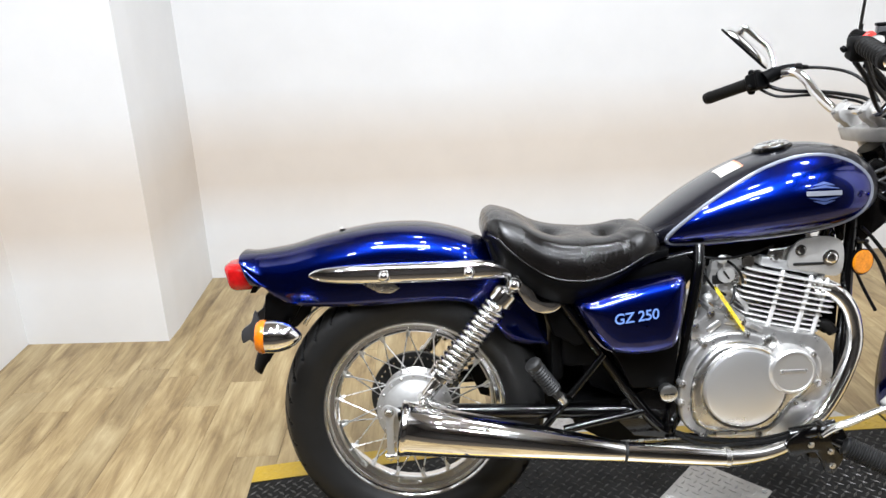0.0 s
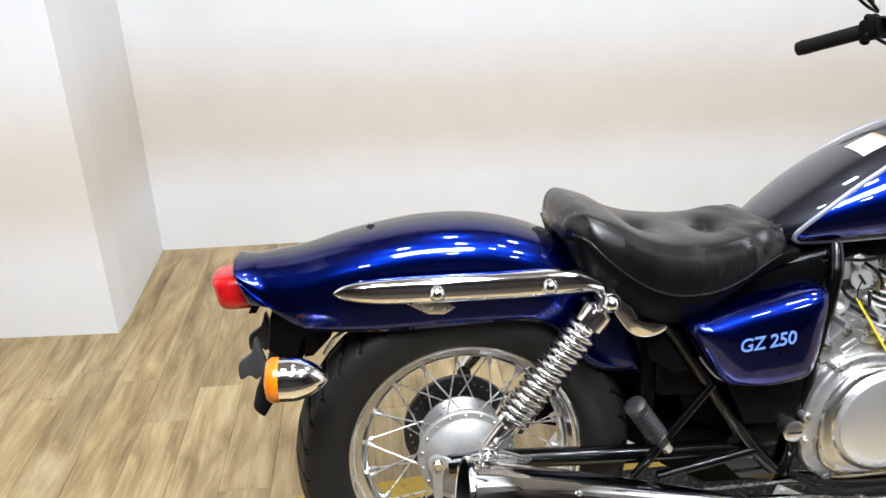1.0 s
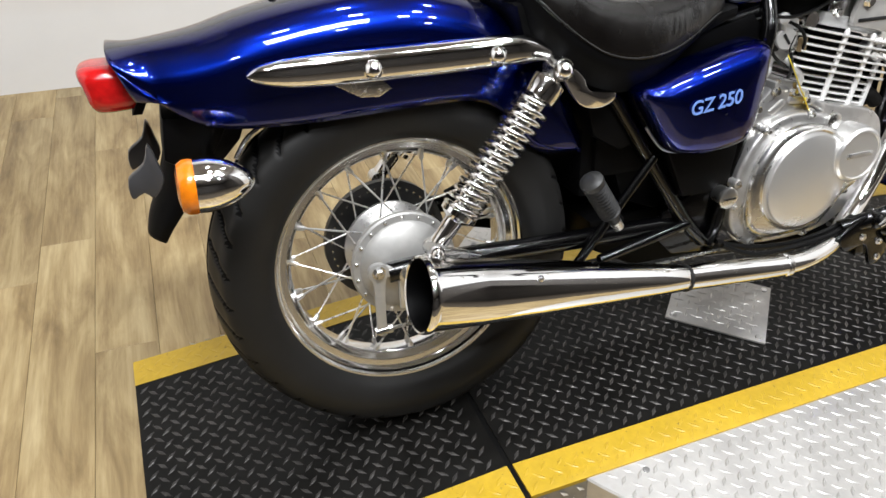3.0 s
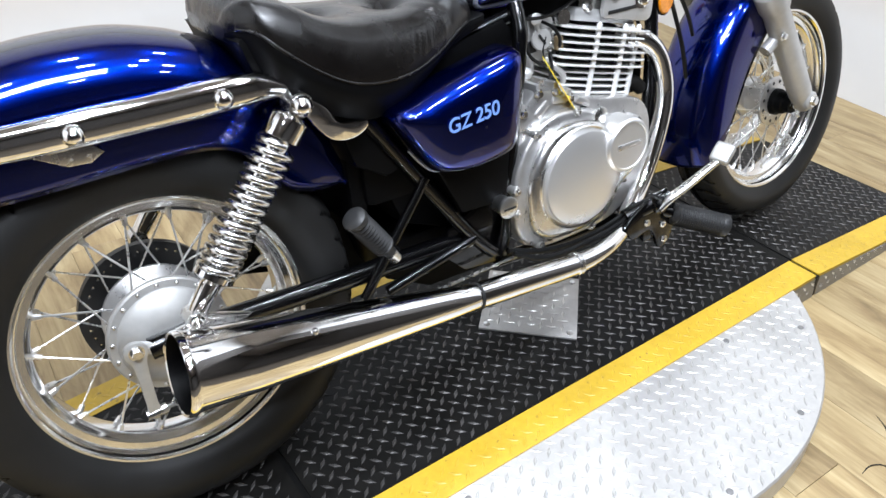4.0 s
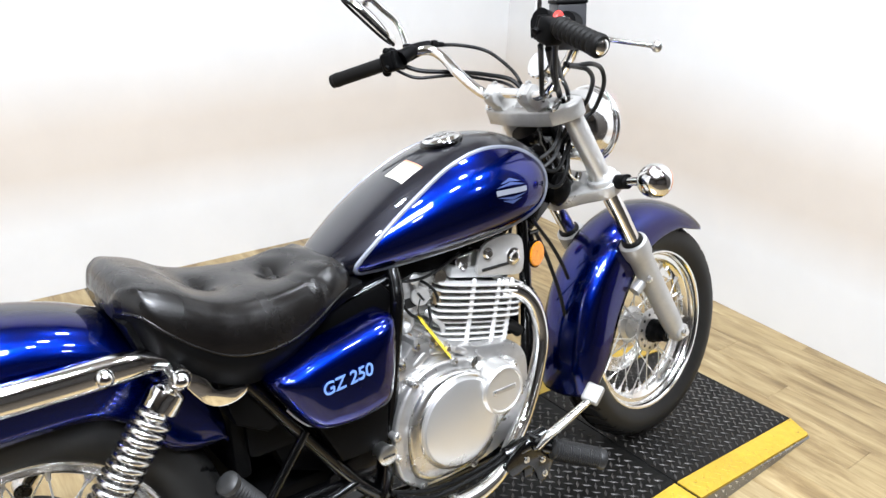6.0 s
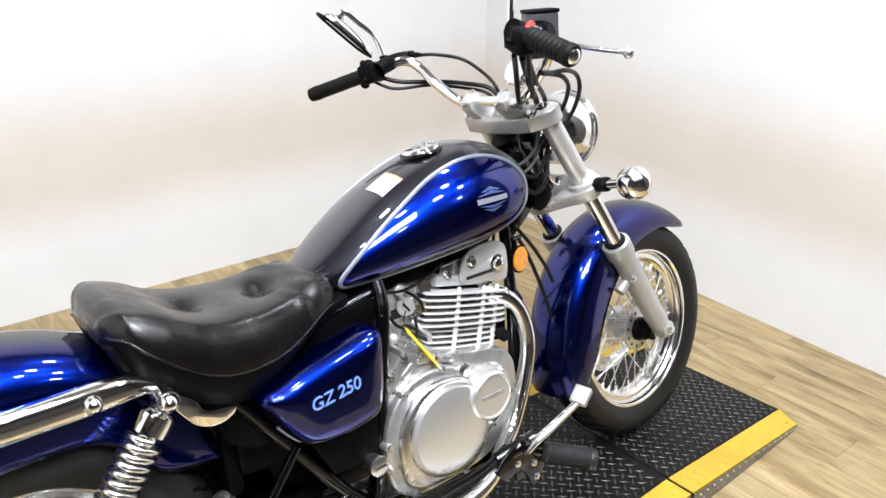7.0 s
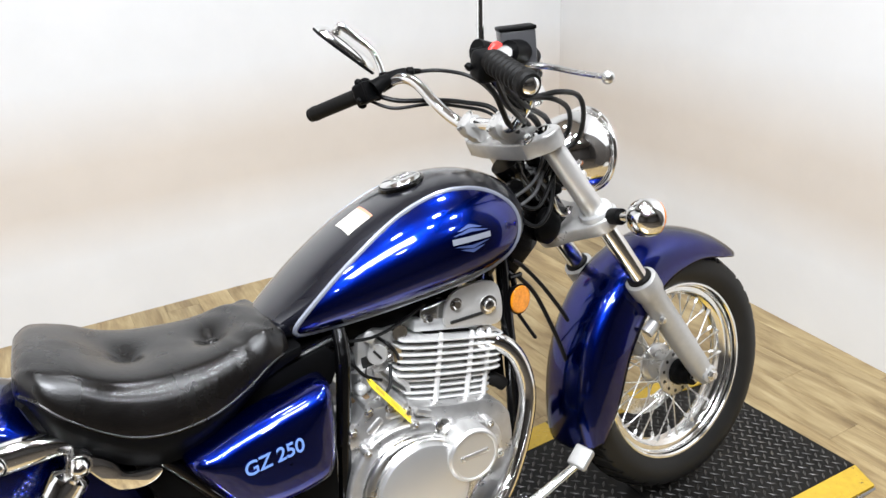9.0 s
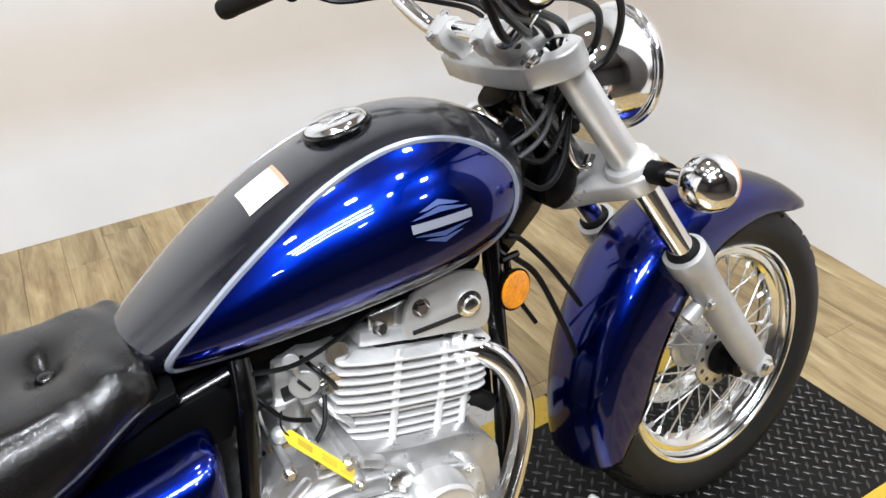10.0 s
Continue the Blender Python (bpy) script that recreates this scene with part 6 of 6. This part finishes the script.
stem = part("mirror_stem", tube([(0.876, -0.205, 1.035), (0.877, -0.205, 1.07), (0.886, -0.207, 1.16), (0.894, -0.212, 1.26)], [0.0075, 0.006, 0.0055, 0.0055], 12), CHROME, bike, "upright chromed mirror stem")
part("stem_nut", lathe([(0, 0.0125), (0.028, 0.0125), (0.036, 0.009), (0.04, 0.007)], (0.876, -0.205, 1.022), (0, 0, 1), 6), BLACK_PLASTIC, stem)

# headlight and speedometer
HL = Vector((1.176, 0, 0.826))
light = part("headlight", lathe([(-0.066, 0.004), (-0.064, 0.02), (-0.055, 0.040), (-0.038, 0.059), (-0.012, 0.071), (0.02, 0.077), (0.045, 0.078), (0.052, 0.078), (0.058, 0.076), (0.062, 0.074)], HL, (1, 0, -0.06), 56, 3, True), CHROME, bike, "round chromed headlight", S, 60)
part("lens", lathe([(0.062, 0.072), (0.070, 0.066), (0.077, 0.05), (0.081, 0.02), (0.0815, 0.0)], HL, (1, 0, -0.06), 48), mat("headlight_glass", (0.8, 0.82, 0.82), 0.08, 0.0, 1.0), light, "clear headlight lens")
bez = Vector((1, 0, -0.06)).normalized()
part("bezel", tube(ring_path(tuple(HL + bez * 0.057), 0.0805, bez, 32), 0.0062, 12, 2, True), CHROME, light, "chromed headlight rim")
part("lamp_bracket", tube([(1.13, -0.03, 0.80), (1.16, -0.03, 0.77), (1.20, -0.02, 0.765)], 0.009, 10), CHROME, bike, "chromed lamp bracket", S)
SP = CL @ Vector((0.074, 0.004, 0.040))
meter = part("speedometer", lathe([(-0.040, 0.010), (-0.037, 0.020), (-0.026, 0.026), (0.0, 0.029), (0.012, 0.031), (0.015, 0.028)], SP, AX * 0.8 - FWD * 0.45, 40), CHROME, bike, "round chromed speedometer", S)
part("dial", lathe([(0.011, 0.028), (0.0115, 0.0)], SP, AX * 0.8 - FWD * 0.45, 40), BLACK_PLASTIC, meter)

# cables
for path, r in (([(0.968, 0.200, 1.010), (1.014, 0.192, 1.008), (1.050, 0.145, 0.995), (1.078, 0.120, 0.970), (1.078, 0.070, 0.936), (1.090, 0.06, 0.89), (1.08, 0.03, 0.83)], 0.0038),
                ([(0.895, 0.245, 0.975), (0.935, 0.220, 0.958), (0.992, 0.165, 0.952), (1.02, 0.10, 0.945), (1.05, 0.05, 0.93), (1.07, 0.02, 0.88)], 0.0048),
                ([(0.885, 0.250, 0.965), (0.925, 0.228, 0.944), (0.985, 0.180, 0.945), (1.02, 0.11, 0.936), (1.05, 0.06, 0.92), (1.075, 0.03, 0.87)], 0.0035),
                ([(0.858, -0.262, 1.018), (0.905, -0.215, 0.972), (0.99, -0.135, 0.925), (1.03, -0.07, 0.925), (1.07, -0.035, 0.90)], 0.0045),
                ([(0.868, -0.255, 1.015), (0.92, -0.195, 0.965), (1.0, -0.12, 0.935), (1.05, -0.05, 0.925), (1.07, -0.01, 0.88)], 0.0055),
                ([(0.940, -0.205, 0.975), (0.984, -0.19, 0.969), (1.029, -0.185, 0.969), (1.090, -0.155, 0.954), (1.112, -0.14, 0.920), (1.128, -0.10, 0.870), (1.098, -0.085, 0.845), (1.09, -0.05, 0.80)], 0.0045),
                ([(0.945, -0.205, 0.972), (0.989, -0.19, 0.966), (1.020, -0.185, 0.958), (1.076, -0.145, 0.932), (1.112, -0.095, 0.888), (1.088, -0.085, 0.860), (1.08, -0.05, 0.81)], 0.0045),
                ([(0.862, -0.225, 1.010), (0.919, -0.167, 0.978), (0.972, -0.113, 0.925), (1.025, -0.06, 0.898), (1.05, -0.04, 0.87)], 0.005),
                ([(0.885, -0.22, 1.004), (0.977, -0.14, 0.952), (1.060, -0.07, 0.912), (1.09, -0.05, 0.87)], 0.006),
                ([(0.898, -0.22, 1.001), (0.995, -0.14, 0.950), (1.085, -0.07, 0.910), (1.11, -0.05, 0.86)], 0.005),
                ([(1.00, -0.05, 0.78), (1.04, -0.075, 0.755), (1.08, -0.07, 0.79), (1.12, -0.05, 0.84)], 0.004),
                ([(0.995, -0.06, 0.76), (1.03, -0.085, 0.725), (1.07, -0.08, 0.75), (1.10, -0.06, 0.82)], 0.004),
                ([(1.02, 0.03, 0.72), (1.06, 0.06, 0.70), (1.11, 0.05, 0.75), (1.15, 0.03, 0.80)], 0.005)):
    part("control_cable", tube(path, r, 8), HOSE, bike, "black control cable")
part("speedometer_cable", tube([(1.03, 0.02, 0.68), (1.03, 0.055, 0.60), (1.06, 0.06, 0.52), (1.10, 0.05, 0.44)], 0.004, 8), HOSE, bike, "black speedometer cable")
part("guide_wire", tube([(0.990, -0.06, 0.665), (1.031, -0.03, 0.636), (1.070, -0.03, 0.588), (1.105, -0.03, 0.535), (1.135, -0.02, 0.490)], 0.0042, 8), HOSE, bike, "black cable to the front fender")
part("guide_wire", tube([(1.00, -0.06, 0.63), (1.054, -0.03, 0.572), (1.093, -0.03, 0.480), (1.125, -0.02, 0.40), (1.16, 0.0, 0.33)], 0.0045, 8), HOSE, bike)

# front mudguard: degrees round the wheel from straight ahead, outer radius, inner edge, half width
MUD = smooth_table([(47, 0.312, 0.302, 0.034), (51, 0.313, 0.290, 0.053), (62, 0.318, 0.272, 0.067), (77, 0.326, 0.262, 0.073), (90, 0.333, 0.250, 0.075), (102, 0.336, 0.240, 0.076), (120, 0.337, 0.220, 0.077), (140, 0.329, 0.207, 0.077), (160, 0.322, 0.205, 0.077), (174, 0.321, 0.214, 0.077), (184, 0.324, 0.236, 0.077), (192, 0.328, 0.268, 0.075)], 5)
rows = []
for deg, r1, r0, w in MUD:
    a = radians(deg)
    row = []
    for v in np.linspace(-1, 1, 29):
        q = abs(v)
        if q > 0.5:
            y, r = w * (0.97 + 0.03 * math.sin((1 - q) / 0.5 * math.pi)), r0 + (r1 - 0.040 - r0) * (1 - q) / 0.5 if r1 - 0.040 > r0 else r0 + (r1 - r0) * 0.3 * (1 - q) / 0.5
        else:
            an = q / 0.5 * math.pi / 2
            depth = min(0.040, (r1 - r0) * 0.7)
            y, r = w * 0.97 * math.sin(an) ** 0.9, r1 - depth * (1 - math.cos(an))
        row.append((FRONT_AXLE.x + r * math.cos(a), math.copysign(y, v), FRONT_AXLE.z + r * math.sin(a)))
    rows.append(row)
mud = part("front_fender", sheet(rows), PAINT_BLUE, bike, "deep metallic blue front fender", S, 60)
sol = mud.modifiers.new("thickness", "SOLIDIFY")
sol.thickness, sol.offset = 0.0028, -1

# yellow tag tied to the carburettor
tag = tagged(new("key_tag"), "yellow paper tag strip hanging beside the engine", "tag")
tag.matrix_basis = bike.matrix_basis @ Matrix.Translation((0.687, -0.130, 0.508))
tdir = Vector((0.071, 0.002, -0.105)).normalized()
tside = Vector((0.398, 0.873, 0.285)).normalized()
tside = (tside - tdir * tside.dot(tdir)).normalized()
tn = tdir.cross(tside)
TM = Matrix((tdir, tside, tn)).transposed().to_4x4()
part("strip", slab([(-0.070, 0.0), (-0.060, -0.0095), (0.070, -0.0095), (0.070, 0.0095), (-0.060, 0.0095)], -0.0005, 0.0005, "xy", 0, 1, TM), YELLOW_TAG, tag, smooth=0)
for a, b in ((-0.048, -0.024),):
    part("print_bar", slab([(a, -0.004), (b, -0.004), (b, 0.004), (a, 0.004)], -0.0009, 0.0009, "xy", 0, 1, TM), TAG_PRINT, tag, smooth=0)
for a, b in ((-0.008, 0.018), (0.024, 0.052)):
    part("print_bar", slab([(a, -0.0045), (b, -0.0045), (b, 0.0045), (a, 0.0045)], -0.0009, 0.0009, "xy", 0, 1, TM), ORANGE_PRINT, tag, smooth=0)
part("tie", tube([TM @ Vector((-0.062, 0, 0)), TM @ Vector((-0.08, 0.0, 0.006)), TM @ Vector((-0.095, 0.004, 0.02))], 0.0011, 6), HOSE, tag)

# floor boards, laid along the room
BOARD_W, BOARD_L = 0.122, 0.915
board_rng = random.Random(5)
shapes = {}
count = 0
rest = Shape()
i = 0
x = -1.75
while x < 2.75:
    y = -1.05 - board_rng.random() * BOARD_L
    while y < 1.9:
        y0, y1 = max(y, -1.05), min(y + BOARD_L, 1.9)
        if y1 - y0 > 0.04:
            key = round(y1 - y0, 3)
            if key not in shapes:
                shapes[key] = to_mesh("plank", box((0, 0, -0.004), (BOARD_W - 0.0006, key - 0.0006, 0.008), 0.0005, None, 1), WOOD, 0)
            ob = new("plank", shapes[key])
            ob.parent = floor
            ob.location = (x + BOARD_W / 2, (y0 + y1) / 2, FLOOR + board_rng.uniform(-0.0002, 0.0))
            count += 1
        y += BOARD_L
    x += BOARD_W
x = WEST
while x < 3.3:
    y = SOUTH + board_rng.random() * 0.9 - 0.9
    while y < -0.6:
        y0, y1 = max(y, SOUTH), min(y + BOARD_L, -0.6 if x < -1.75 else -1.051)
        if y1 - y0 > 0.04:
            rest.merge(box((x + BOARD_W / 2, (y0 + y1) / 2, FLOOR - 0.004), (BOARD_W - 0.0012, y1 - y0 - 0.0012, 0.008), 0))
        y += BOARD_L
    x += BOARD_W
tagged(part("far_planks", rest, DARKENED_FLOOR, floor, smooth=0), "unseen hall boards, darkened to deepen reflections", kind="stuff")

# old scuffs on the boards beside the turntable
for path in ([(1.095, -0.555), (1.082, -0.583), (1.063, -0.602), (1.047, -0.614)], [(0.944, -0.623), (0.973, -0.620), (0.995, -0.632), (0.994, -0.650), (0.972, -0.667)]):
    part("scuff_mark", tube([(x, y, FLOOR - 0.0008) for x, y in path], [0.0006] + [0.0018] * (len(path) - 2) + [0.0006], 6, 4), HOSE, floor, "thin dark scuff on the boards")
